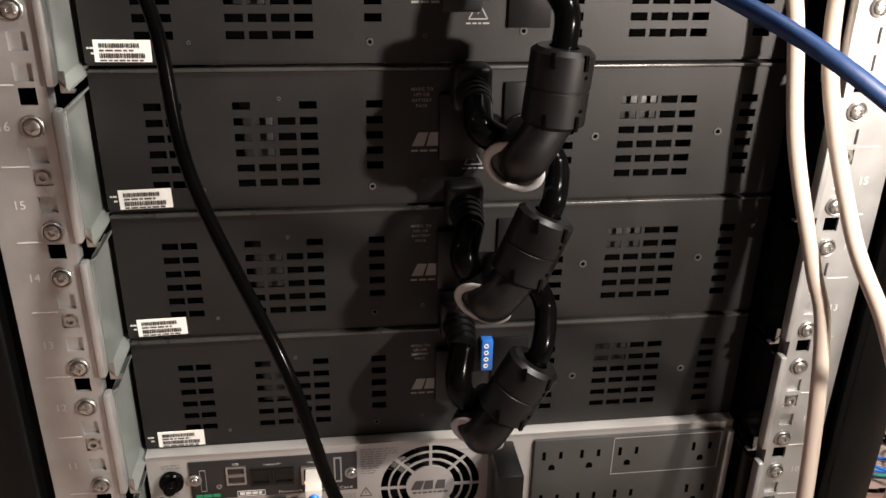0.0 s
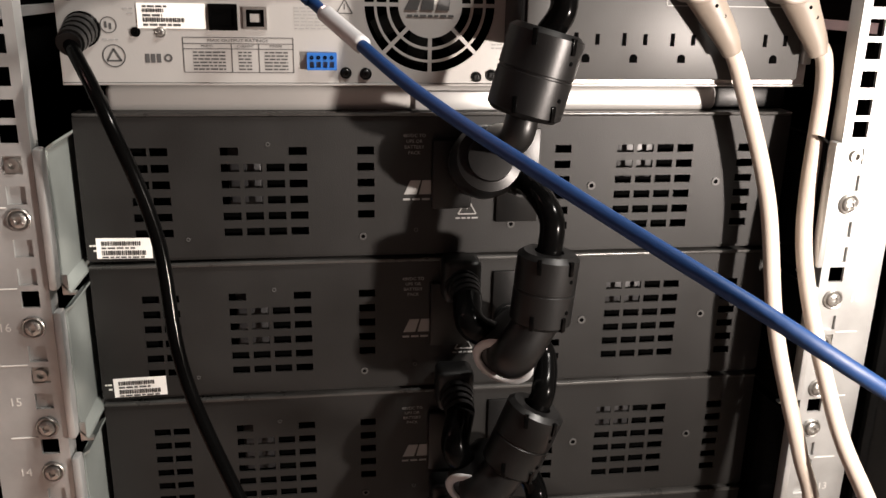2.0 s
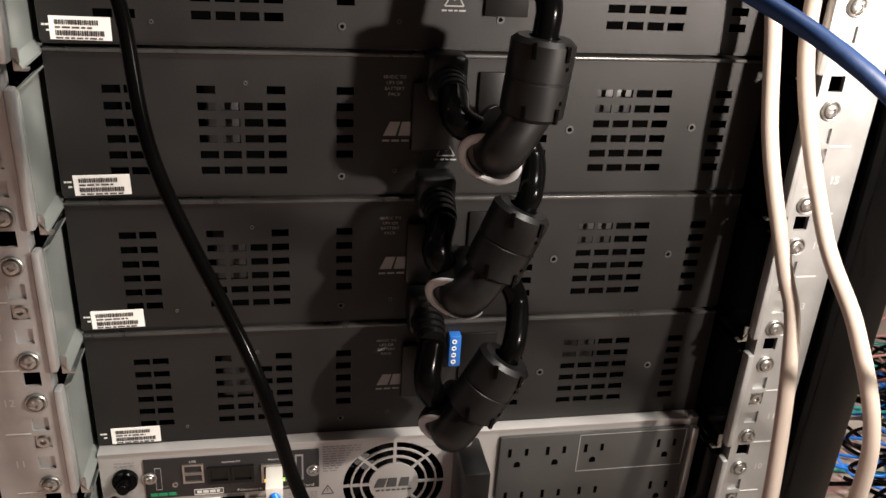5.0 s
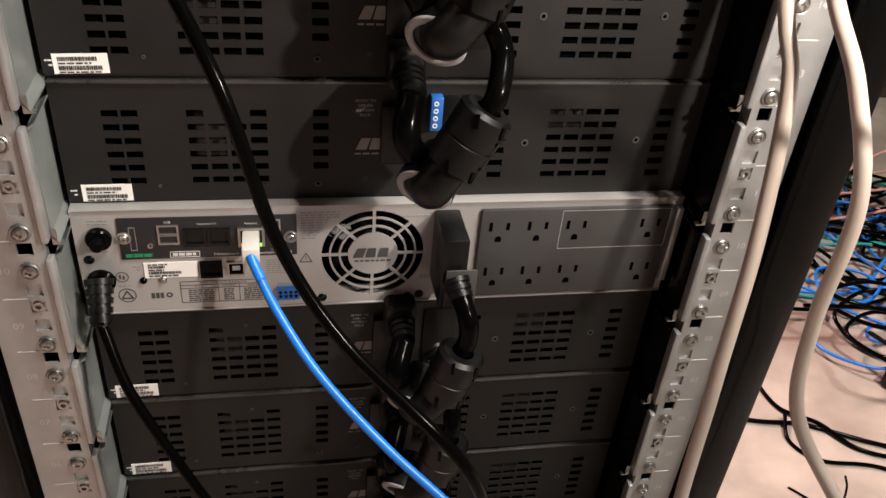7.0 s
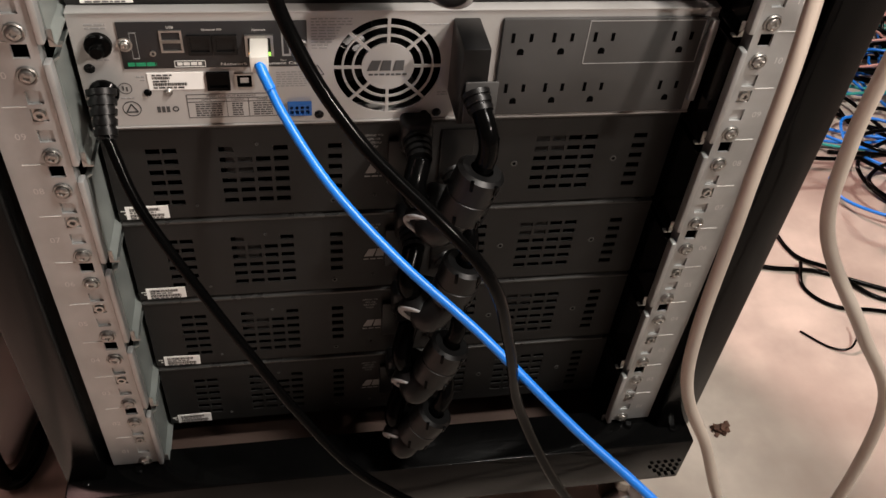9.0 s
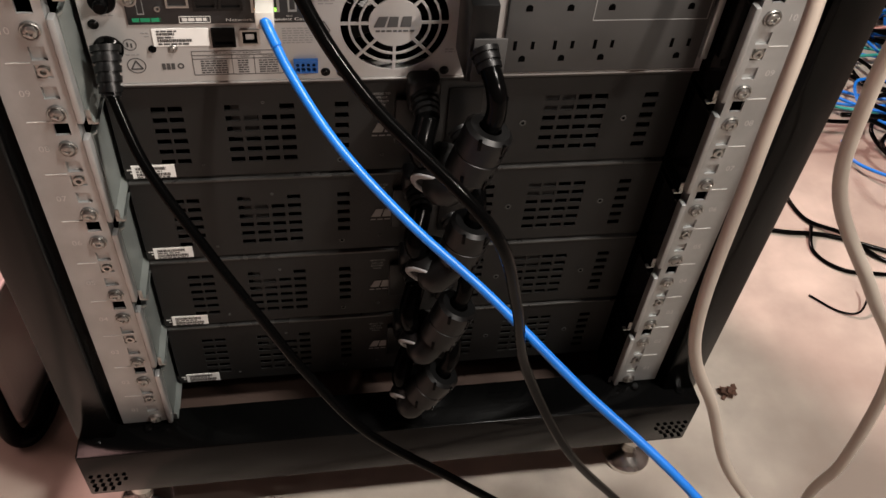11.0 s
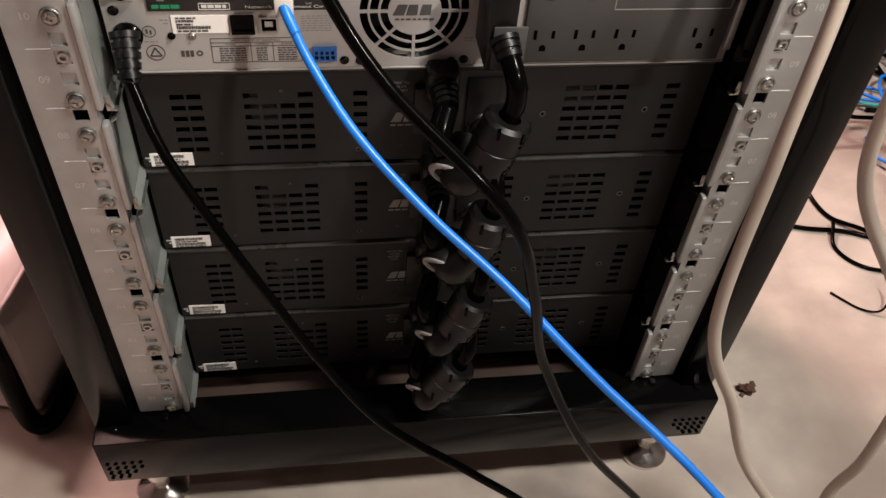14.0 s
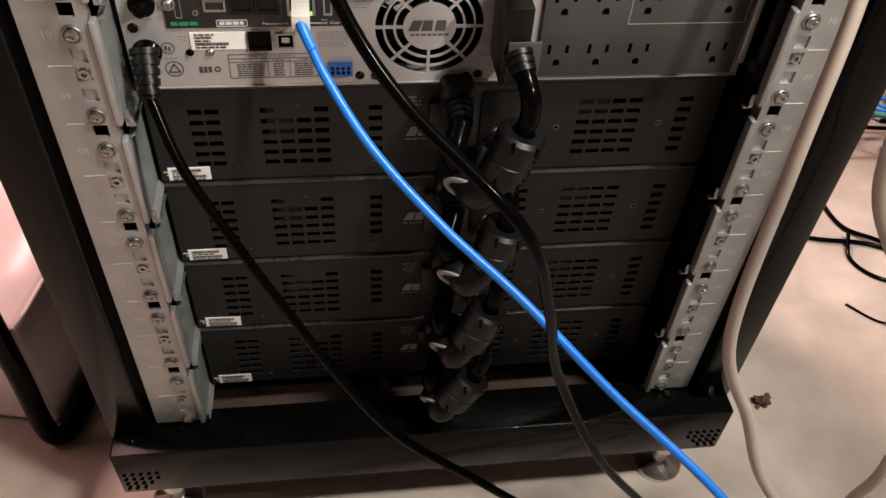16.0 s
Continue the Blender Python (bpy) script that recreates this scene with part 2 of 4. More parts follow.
def tube(bm, pts, r, n=12, per=10, taper=None):
    line = spline(pts, per)
    up = Vector((0.3, 0.5, 0.8))
    rings = []
    for i, q in enumerate(line):
        d = (line[min(i + 1, len(line) - 1)] - line[max(i - 1, 0)]).normalized()
        side = up - d * up.dot(d)
        side.normalize()
        up = side
        w = d.cross(side)
        rad = r if taper is None else taper(i / (len(line) - 1)) * r
        rings.append([bm.verts.new(q + rad * (math.cos(2 * math.pi * k / n) * side + math.sin(2 * math.pi * k / n) * w)) for k in range(n)])
    for a, b in zip(rings, rings[1:]):
        for i in range(n):
            j = (i + 1) % n
            bm.faces.new((a[i], a[j], b[j], b[i]))
    bm.faces.new(rings[0][::-1])
    bm.faces.new(rings[-1])
    return bm


def plate(bm, x0, x1, z0, z1, holes, yf, th):
    """A sheet that faces minus y, with rectangular holes (x0, x1, z0, z1) cut through it."""
    xs = sorted({round(v, 5) for h in holes for v in h[:2]} | {x0, x1})
    zs = sorted({round(v, 5) for h in holes for v in h[2:]} | {z0, z1})
    nx, nz = len(xs) - 1, len(zs) - 1
    solid = [[True] * nz for _ in range(nx)]
    for i in range(nx):
        cx = (xs[i] + xs[i + 1]) / 2
        hs = [h for h in holes if h[0] < cx < h[1]]
        for j in range(nz):
            cz = (zs[j] + zs[j + 1]) / 2
            if any(h[2] < cz < h[3] for h in hs):
                solid[i][j] = False
    grid = {}

    def v(i, j, y):
        if (i, j, y) not in grid:
            grid[i, j, y] = bm.verts.new((xs[i], y, zs[j]))
        return grid[i, j, y]
    yb = yf + th
    for i in range(nx):
        for j in range(nz):
            if not solid[i][j]:
                continue
            bm.faces.new((v(i, j, yf), v(i + 1, j, yf), v(i + 1, j + 1, yf), v(i, j + 1, yf)))
            bm.faces.new((v(i, j, yb), v(i, j + 1, yb), v(i + 1, j + 1, yb), v(i + 1, j, yb)))
            for di, dj, a, b in ((-1, 0, (i, j), (i, j + 1)), (1, 0, (i + 1, j + 1), (i + 1, j)), (0, -1, (i + 1, j), (i, j)), (0, 1, (i, j + 1), (i + 1, j + 1))):
                ii, jj = i + di, j + dj
                if not (0 <= ii < nx and 0 <= jj < nz) or not solid[ii][jj]:
                    bm.faces.new((v(*a, yf), v(*b, yf), v(*b, yb), v(*a, yb)))
    return bm


def writing(bm, words, x, z, y, height, width=None, align="CENTER"):
    """Words in the built-in font on a face that looks to minus y, as thin raised letters."""
    c = bpy.data.curves.new("words", "FONT")
    c.body, c.size, c.align_x, c.align_y, c.resolution_u = words, 1.0, align, "CENTER", 2
    tmp = new("words", c)
    dg = bpy.context.evaluated_depsgraph_get()
    me = bpy.data.meshes.new_from_object(tmp.evaluated_get(dg))
    bpy.data.objects.remove(tmp)
    bpy.data.curves.remove(c)
    sz = height / 0.70
    sx = sz
    if width:
        w = max(q.co.x for q in me.vertices) - min(q.co.x for q in me.vertices)
        sx = width / w
    m = Matrix.Translation((x, y, z)) @ FRONT @ Matrix.Diagonal((sx, sz, 1, 1))
    me.transform(m)
    bm.from_mesh(me)
    bpy.data.meshes.remove(me)
    return bm


def ring(bm, x, z, r0, r1, y0, y1, n=28, a0=0.0, a1=2 * math.pi):
    """A flat ring, or a piece of one, facing minus y."""
    full = abs(a1 - a0 - 2 * math.pi) < 1e-6
    k = n if full else n + 1
    rows = []
    for i in range(k):
        a = a0 + (a1 - a0) * i / n
        c, s = math.cos(a), math.sin(a)
        rows.append([bm.verts.new((x + r * c, y, z + r * s)) for r, y in ((r0, y0), (r1, y0), (r1, y1), (r0, y1))])
    for i in range(n):
        a, b = rows[i], rows[(i + 1) % k]
        for q in range(4):
            bm.faces.new((a[q], b[q], b[(q + 1) % 4], a[(q + 1) % 4]))
    if not full:
        bm.faces.new(rows[0])
        bm.faces.new(rows[-1][::-1])
    return bm


def screw_mesh(r, h):
    """A cross-head screw in a cupped washer, its face towards minus y."""
    b = bmesh.new()
    lathe(b, [(r, 0), (r, h * 0.30), (r * 0.92, h * 0.42), (r * 0.82, h * 0.36), (r * 0.76, h * 0.04), (r * 0.72, h * 0.04), (r * 0.68, h * 0.62), (r * 0.52, h * 0.82), (r * 0.30, h * 0.86), (r * 0.24, h * 0.50), (0, h * 0.46)], facing(0, 0, 0), 24)
    for a in (45, 135):
        for s in (-1, 1):
            box(b, min(s * r * 0.30, s * r * 0.58), max(s * r * 0.30, s * r * 0.58), -h * 0.98, -h * 0.80, -r * 0.10, r * 0.10, m=pose(0, 0, 0, 0, a, 0))
    return b


# ---- plan: the back of the rack looks to minus y; rails at y 0, floor at z 0 ----
U, Z0 = 0.04445, 0.15
HOLE_X = 0.2326


def unit(n):
    return Z0 + (n - 1) * U


def hole_z(n, k):
    return Z0 + (n - 0.5) * U + k * 0.015875


# ---- room ----
bm = boxed(-2.6, 2.6, -2.4, 3.4, -0.1, 0.0)
tagged(part("floor", bm, M_FLOOR), "bare beige concrete floor with stains", "floor", kind="structure")
# only the north wall is pale; the unseen others are dark against fill light
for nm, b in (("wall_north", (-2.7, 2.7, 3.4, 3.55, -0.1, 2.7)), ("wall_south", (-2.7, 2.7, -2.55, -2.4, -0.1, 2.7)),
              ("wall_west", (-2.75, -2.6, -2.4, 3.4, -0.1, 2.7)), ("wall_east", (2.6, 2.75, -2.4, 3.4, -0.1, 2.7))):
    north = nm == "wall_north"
    tagged(part(nm, boxed(*b), M_WALL if north else M_WALL_UNSEEN), "plain pale painted wall of the room" if north else "unseen wall of the room, kept dark to cut bounced light", "wall", kind="structure")
tagged(part("ceiling", boxed(-2.6, 2.6, -2.4, 3.4, 2.6, 2.7), M_CEIL), "unseen ceiling, kept dark grey to cut bounced light", "ceiling", kind="structure")

# ---- rack frame ----
RTOP = 1.36
rack = thing("server_rack", "black steel open server rack frame with zinc mounting rails", "server rack")
POST_Y = ((-0.012, 0.045), (0.445, 0.50))
for side in (-1, 1):
    for y0, y1 in POST_Y:
        xa, xb = sorted((side * 0.268, side * 0.303))
        b = box(bmesh.new(), xa, xb, y0, y1, 0.146, RTOP + 0.03, 0.003)
        xa, xb = sorted((side * 0.2625, side * 0.270))
        box(b, xa, xb, y0 + 0.016, y1 - 0.002, 0.146, RTOP + 0.03)
        part("post", b, M_PAINT, rack)
# base frame
for side in (-1, 1):
    xa, xb = sorted((side * 0.245, side * 0.303))
    part("side_beam", boxed(xa, xb, 0.016, 0.455, 0.078, 0.1455, 0.003), M_PAINT, rack)
part("rear_beam", boxed(-0.303, 0.303, -0.031, 0.0155, 0.078, 0.147, 0.0025), M_PAINT, rack)
part("front_beam", boxed(-0.303, 0.303, 0.4555, 0.51, 0.078, 0.147, 0.0025), M_PAINT, rack)
part("floor_pan", boxed(-0.2445, 0.2445, 0.016, 0.4545, 0.100, 0.104), M_BROWN_DARK, rack, "dark brown floor pan")
for side in (-1, 1):
    xa, xb = sorted((side * 0.272, side * 0.275))
    # coloured near-black for the shade inside the rack
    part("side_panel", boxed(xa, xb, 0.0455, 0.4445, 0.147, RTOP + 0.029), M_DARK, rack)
    for z in (0.995, 1.035):
        xa, xb = sorted((side * 0.264, side * 0.2715))
        part("cross_bar", boxed(xa, xb, 0.0455, 0.4445, z, z + 0.006), M_ZINC, rack)
part("top_frame", boxed(-0.303, 0.303, -0.012, 0.50, RTOP + 0.031, RTOP + 0.07, 0.003), M_PAINT, rack)
# corner vent holes: near-black dots painted for their shade, nothing is cut
for side in (-1, 1):
    b = bmesh.new()
    for i in range(5):
        for j in range(4):
            if i + j > 1:
                x = side * (0.296 - 0.0075 * (4 - i)) if side > 0 else side * (0.296 - 0.0075 * (4 - i))
                ring(b, x, 0.087 + 0.0085 * j, 0.0004, 0.0019, -0.0318, -0.0306, 8)
    part("vent_hole_shade", b, M_DARK, rack)
for x, y in ((-0.285, -0.014), (0.285, -0.014), (0.285, 0.002), (0.24, -0.005), (-0.24, -0.005), (0.0, -0.008)):
    b = bmesh.new()
    lathe(b, [(0.0045, 0), (0.0045, 0.0016), (0.0030, 0.0026), (0, 0.0026)], pose(x, y, 0.147), 12)
    part("bolt_head", b, M_PAINT, rack)
for x in (-0.266, 0.266):
    for y in (0.0, 0.48):
        f = bmesh.new()
        lathe(f, [(0, 0), (0.027, 0), (0.0275, 0.006), (0.024, 0.010), (0.012, 0.015), (0.009, 0.017), (0.009, 0.035), (0.0125, 0.036), (0.0125, 0.046), (0.008, 0.047), (0.008, 0.079), (0, 0.079)], pose(x, y, 0.0), 28)
        part("levelling_foot", f, M_BRIGHT, rack, "shiny zinc levelling foot")

# mounting rails with square holes
SQ = 0.00475
for side in (-1, 1):
    for yf, nm in ((0.0, "mounting_rail"), (0.465, "mounting_rail")):
        holes = [(side * HOLE_X - SQ, side * HOLE_X + SQ, hole_z(n, k) - SQ, hole_z(n, k) + SQ) for n in range(1, 28) for k in (-1, 0, 1)]
        xa, xb = sorted((side * 0.2225, side * 0.2620))
        b = plate(bmesh.new(), xa, xb, Z0 + 0.001, RTOP, holes, yf, 0.002)
        xc, xd = sorted((side * 0.2602, side * 0.2620))
        box(b, xc, xd, yf + 0.0021, yf + 0.035, Z0 + 0.001, RTOP)
        xc, xd = sorted((side * 0.2225, side * 0.2243))
        box(b, xc, xd, yf + 0.0021, yf + 0.012, Z0 + 0.001, RTOP)
        rail = part(nm, b, M_ZINC, rack, "galvanised steel rail with square holes")
        if yf > 0.1:
            continue
        # unit numbers and boundary lines
        for n in range(1, 22):
            part("unit_number", writing(bmesh.new(), "%02d" % n, side * 0.2475, hole_z(n, 0), -0.0004, 0.0050), M_PRINT, rail, "white printed unit number")
            xa, xb = sorted((side * 0.2385, side * 0.2525))
            part("unit_line", boxed(xa, xb, -0.0004, -0.00005, unit(n + 1) - 0.0003, unit(n + 1) + 0.0003), M_PRINT, rail)

# ---- brackets that carry the units ----


def bracket(side, zb, height):
    t = thing("support_bracket", "folded galvanised support bracket screwed to the rail", "bracket", (side * 0.2176, 0, zb), "brackets on the rails")
    s = side

    def bx(x0, x1, y0, y1, z0, z1, bev=0.0, bm=None):
        xa, xb = sorted((s * x0, s * x1))
        return box(bm or bmesh.new(), xa, xb, y0, y1, z0, z1, bev)
    z1 = zb + height
    # right inner wall turns from the lamp: its shade is coloured near-black
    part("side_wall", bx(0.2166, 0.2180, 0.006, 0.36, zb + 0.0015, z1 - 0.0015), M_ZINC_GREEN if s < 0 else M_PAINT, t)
    part("front_fold", bx(0.2172, 0.2218, -0.0030, 0.0058, zb, z1, 0.0014), M_ZINC, t, "bright folded front edge")
    part("flange", bx(0.2246, 0.2520, 0.0021, 0.0040, zb + 0.001, z1 - 0.001), M_ZINC, t)
    # lips folded inwards, slanting
    for za, zc in ((zb + 0.0012, zb - 0.004), (z1 - 0.0022, z1 + 0.001)):
        b = bmesh.new()
        pts = [(0.2165, za), (0.2125, zc), (0.2125, zc + 0.0014), (0.2165, za + 0.0016)]
        prism(b, [(s * x, z) for x, z in pts], 0.003, 0.05)
        # right lips take the same near-black for shade
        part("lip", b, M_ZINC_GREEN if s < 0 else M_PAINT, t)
    # small tab beside the lower corner
    b = bx(0.2135, 0.2168, 0.0030, 0.0042, zb - 0.0045, zb + 0.0070, 0.0004)
    bx(0.2100, 0.2136, 0.0032, 0.0075, zb - 0.0045, zb - 0.0033, 0.0, b)
    part("tab", b, M_STEEL, t)
    return t


PACK_UNITS = [1, 3, 5, 7, 11, 13, 15, 17]
for n in PACK_UNITS + [9]:
    for side in (-1, 1):
        bracket(side, unit(n) - 0.001, 0.0765)

# screws in the rails
def first_screw(name, r, h, label, group):
    ob = part(name, screw_mesh(r, h), M_STEEL)
    return tagged(ob, label, "screw", group)


rail_screw = first_screw("rail_screw", 0.0062, 0.0036, "shiny cross-head steel screw in the rail", "rail screws")
spots = [(n, -1) for n in PACK_UNITS + [9] if n < 17] + [(n + 1, 0) for n in PACK_UNITS + [9] if n < 17] + [(17, 1)]
made = False
for side in (-1, 1):
    for n, k in spots:
        m = pose(side * HOLE_X, -0.0003, hole_z(n, k), 0, random.uniform(0, 90), 0)
        if not made:
            rail_screw.matrix_world = m
            made = True
        else:
            copy_thing(rail_screw, m)
b = bmesh.new()
ring(b, 0, 0, 0.0019, 0.0036, -0.0012, 0.0028, 14)
box(b, -0.0046, 0.0046, 0.0012, 0.0028, -0.0046, 0.0046)
nut = tagged(part("cage_nut", b, M_STEEL), "square steel cage nut in a rail hole", "nut", "cage nuts")
made = False
for side in (-1, 1):
    for n in PACK_UNITS + [9]:
        m = pose(side * HOLE_X, 0.0, hole_z(n, 1))
        if n == 17:
            m = pose(side * HOLE_X, 0.0, hole_z(18, 0))
        if not made:
            nut.matrix_world = m
            made = True
        else:
            copy_thing(nut, m)

# ---- battery packs ----
PACK_Y = 0.0405
ROWS_Z = [0.0625 - 0.0096 * i for i in range(6)]  # bottom edge of each row above the pack's bottom


def pack_holes():
    h = []

    def col(x, w, rows):
        for i in rows:
            h.append((x, x + w, ROWS_Z[i], ROWS_Z[i] + 0.0048))
    col(-0.1845, 0.0100, range(0, 6))
    col(-0.1730, 0.0100, range(0, 6))
    for c in range(4):
        col(-0.1342 + 0.0129 * c, 0.0104, range(0 if c in (0, 3) else 1, 6))
    col(-0.0560, 0.0100, range(0, 5))
    col(0.0630, 0.0100, range(0, 6))
    for c in range(4):
        col(0.1018 + 0.0128 * c, 0.0104, range(0, 6))
    col(0.1800, 0.0108, range(0, 6))
    return h


def brand_mark(bm, x, z, w, h, y):
    """A plain stand-in for a maker's mark: three leaning shapes and a thin bar."""
    sh = h * 0.35
    for i in range(3):
        a = x - w / 2 + i * w / 3
        c = a + w / 3 * 0.82
        prism(bm, [(a, z - h / 2), (c, z - h / 2), (c + sh * (0.2 if i else 0.9), z + h / 2), (a + sh * (1.3 if i == 0 else 0.7), z + h / 2)], y, y + 0.0003)
    return bm


def bars(bm, x0, x1, z, h, y, seed, gap=0.25, word=0.006):
    """Small print that cannot be read: a row of short bars."""
    rnd = random.Random(seed)
    x = x0
    while x < x1:
        w = min(word * rnd.uniform(0.5, 1.4), x1 - x)
        box(bm, x, x + w, y, y + 0.00025, z - h / 2, z + h / 2)
        x += w + word * gap
    return bm


def barcode(bm, x0, x1, z0, z1, y, seed):
    rnd = random.Random(seed)
    x = x0
    while x < x1 - 0.0006:
        w = rnd.choice((0.0003, 0.0005, 0.0008))
        box(bm, x, min(x + w, x1), y, y + 0.0002, z0, z1)
        x += w + rnd.choice((0.0003, 0.0005))
    return bm


def battery_pack(zb, seed):
    t = thing("battery_pack", "black powder-coated rack battery pack with slotted vents", "battery pack", (0, PACK_Y, zb), "stacked battery packs")
    y = PACK_Y

    def p(name, bm, mat, label="", smooth=False):
        bmesh.ops.translate(bm, verts=bm.verts, vec=(0, 0, zb))
        return part(name, bm, mat, t, label, smooth)
    face = p("face_plate", plate(bmesh.new(), -0.2125, 0.2125, 0.0022, 0.0848, pack_holes(), y, 0.0012), M_POWDER)
    # near-black block stands for the shaded inside behind the vents
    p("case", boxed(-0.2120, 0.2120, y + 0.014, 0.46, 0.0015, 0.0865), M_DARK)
    # lip coloured paler than the face for the light it catches
    p("top_lip", boxed(-0.2120, 0.2120, y - 0.0016, y + 0.013, 0.0853, 0.0872, 0.0005), M_EDGE_LIT)
    p("bottom_lip", boxed(-0.2120, 0.2120, y + 0.001, y + 0.013, 0.0003, 0.0020), M_POWDER)
    for s in (-1, 1):
        xa, xb = sorted((s * 0.2105, s * 0.2125))
        p("side_edge", boxed(xa, xb, y + 0.0013, y + 0.0135, 0.0022, 0.0848), M_POWDER)
    # pale modules glimpsed behind the vents
    p("cell", boxed(-0.131, -0.112, y + 0.0085, y + 0.0138, 0.030, 0.066, 0.001), M_CARD)
    p("cell", boxed(0.103, 0.128, y + 0.0085, y + 0.0138, 0.045, 0.068, 0.001), M_CARD)
    for x, z, r in ((-0.053, 0.0127, 0.0022), (-0.021, 0.016, 0.0014), (0.087, 0.042, 0.0026), (0.1675, 0.0435, 0.0026), (0.0375, 0.0185, 0.0024), (-0.107, 0.069, 0.0013), (-0.155, 0.013, 0.0012)):
        b = bmesh.new()
        ring(b, x, z, r * 0.55, r, y - 0.0006, y + 0.0002, 14)
        sc = p("screw", b, M_OUTLET)
        if r > 0.002:
            # shade in the screw's middle as a near-black disc
            b = bmesh.new()
            ring(b, x, z, r * 0.03, r * 0.55, y - 0.0003, y + 0.0002, 10)
            bmesh.ops.translate(b, verts=b.verts, vec=(0, 0, zb))
            part("recess_shade", b, M_DARK, sc)
    # socket plate with two sockets
    p("socket_plate", boxed(0.0275, 0.0530, y - 0.0022, y, 0.0205, 0.0775, 0.0006), M_RUBBER_MATT, "black plastic socket plate")
    p("socket", boxed(-0.0125, 0.0115, y - 0.006, y - 0.0002, 0.030, 0.072, 0.002), M_RUBBER_MATT)
    b = brand_mark(bmesh.new(), -0.015, 0.0425, 0.027, 0.0085, y - 0.0004)
    bars(b, -0.029, 0.000, 0.0352, 0.0012, y - 0.0004, 5, 0.3, 0.004)
    p("maker_mark", b, M_INK_GREY)
    b = bmesh.new()
    tri = [(0.0045, 0.0255), (0.0155, 0.0255), (0.0100, 0.0355)]
    for i in range(3):
        (xa, za), (xb, zb2) = tri[i], tri[(i + 1) % 3]
        d = Vector((xb - xa, 0, zb2 - za))
        nn = Vector((-d.z, 0, d.x)).normalized() * 0.00035
        prism(b, [(xa - nn.x, za - nn.z), (xb - nn.x, zb2 - nn.z), (xb + nn.x, zb2 + nn.z), (xa + nn.x, za + nn.z)], y - 0.0004, y - 0.0001)
    box(b, 0.0097, 0.0103, y - 0.0004, y - 0.0001, 0.0285, 0.0320)
    bars(b, 0.003, 0.017, 0.0230, 0.0009, y - 0.0004, 9, 0.3, 0.003)
    p("warning_mark", b, M_INK_GREY)
    for i, w in enumerate(("48VDC TO", "UPS OR", "BATTERY", "PACK")):
        p("printed_word", writing(bmesh.new(), w, -0.0225, 0.0735 - 0.0034 * i, y - 0.0003, 0.0020), M_INK_GREY)
    # sticker
    j = random.Random(seed).uniform(-0.002, 0.002)
    tilt = random.Random(seed + 50).uniform(-1.5, 1.5)
    mt = Matrix.Translation((-0.190 + j, y, 0.0087)) @ pose(0, 0, 0, 0, tilt, 0)
    b = boxed(-0.0155, 0.0155, -0.0005, -0.0001, -0.0062, 0.0062, m=mt)
    st = p("sticker", b, M_PAPER, "white paper sticker with bar codes")
    b = bmesh.new()
    barcode(b, -0.0125, 0.0095, 0.0018, 0.0044, -0.0008, seed)
    bars(b, -0.0125, 0.0060, 0.0003, 0.0010, -0.0008, seed + 7, 0.3, 0.003)
    barcode(b, -0.0125, 0.0125, -0.0040, -0.0012, -0.0008, seed + 3)
    bars(b, -0.0125, 0.0110, -0.0053, 0.0009, -0.0008, seed + 8, 0.3, 0.003)
    bmesh.ops.transform(b, matrix=Matrix.Translation((0, 0, zb)) @ mt, verts=b.verts)
    part("bar_code", b, M_INK, st)
    p("print_line", bars(bmesh.new(), -0.2105, -0.2065, 0.0105, 0.0010, y - 0.0003, 1, 0.2, 0.002), M_PRINT)
    p("print_line", bars(bmesh.new(), -0.2085, -0.2065, 0.0075, 0.0010, y - 0.0003, 2, 0.2, 0.002), M_PRINT)
    return t


for i, n in enumerate(PACK_UNITS):
    battery_pack(unit(n), 11 + i)

# ---- power supply units ----
UPS_Y = 0.033


def outlet(t, x, z, y):
    """One mains socket: two blade slots and an earth hole, their shade painted as thin near-black pieces."""
    b = bmesh.new()
    for dx, h in ((-0.0063, 0.0072), (0.0063, 0.0060)):
        box(b, x + dx - 0.0012, x + dx + 0.0012, y - 0.0003, y - 0.00005, z - h / 2, z + h / 2)
    box(b, x - 0.0023, x + 0.0023, y - 0.0003, y - 0.00005, z - 0.0130, z - 0.0105)
    ring(b, x, z - 0.0105, 0.00001, 0.0023, y - 0.0003, y - 0.00005, 12, 0, math.pi)
    return part("outlet", b, M_DARK, t)


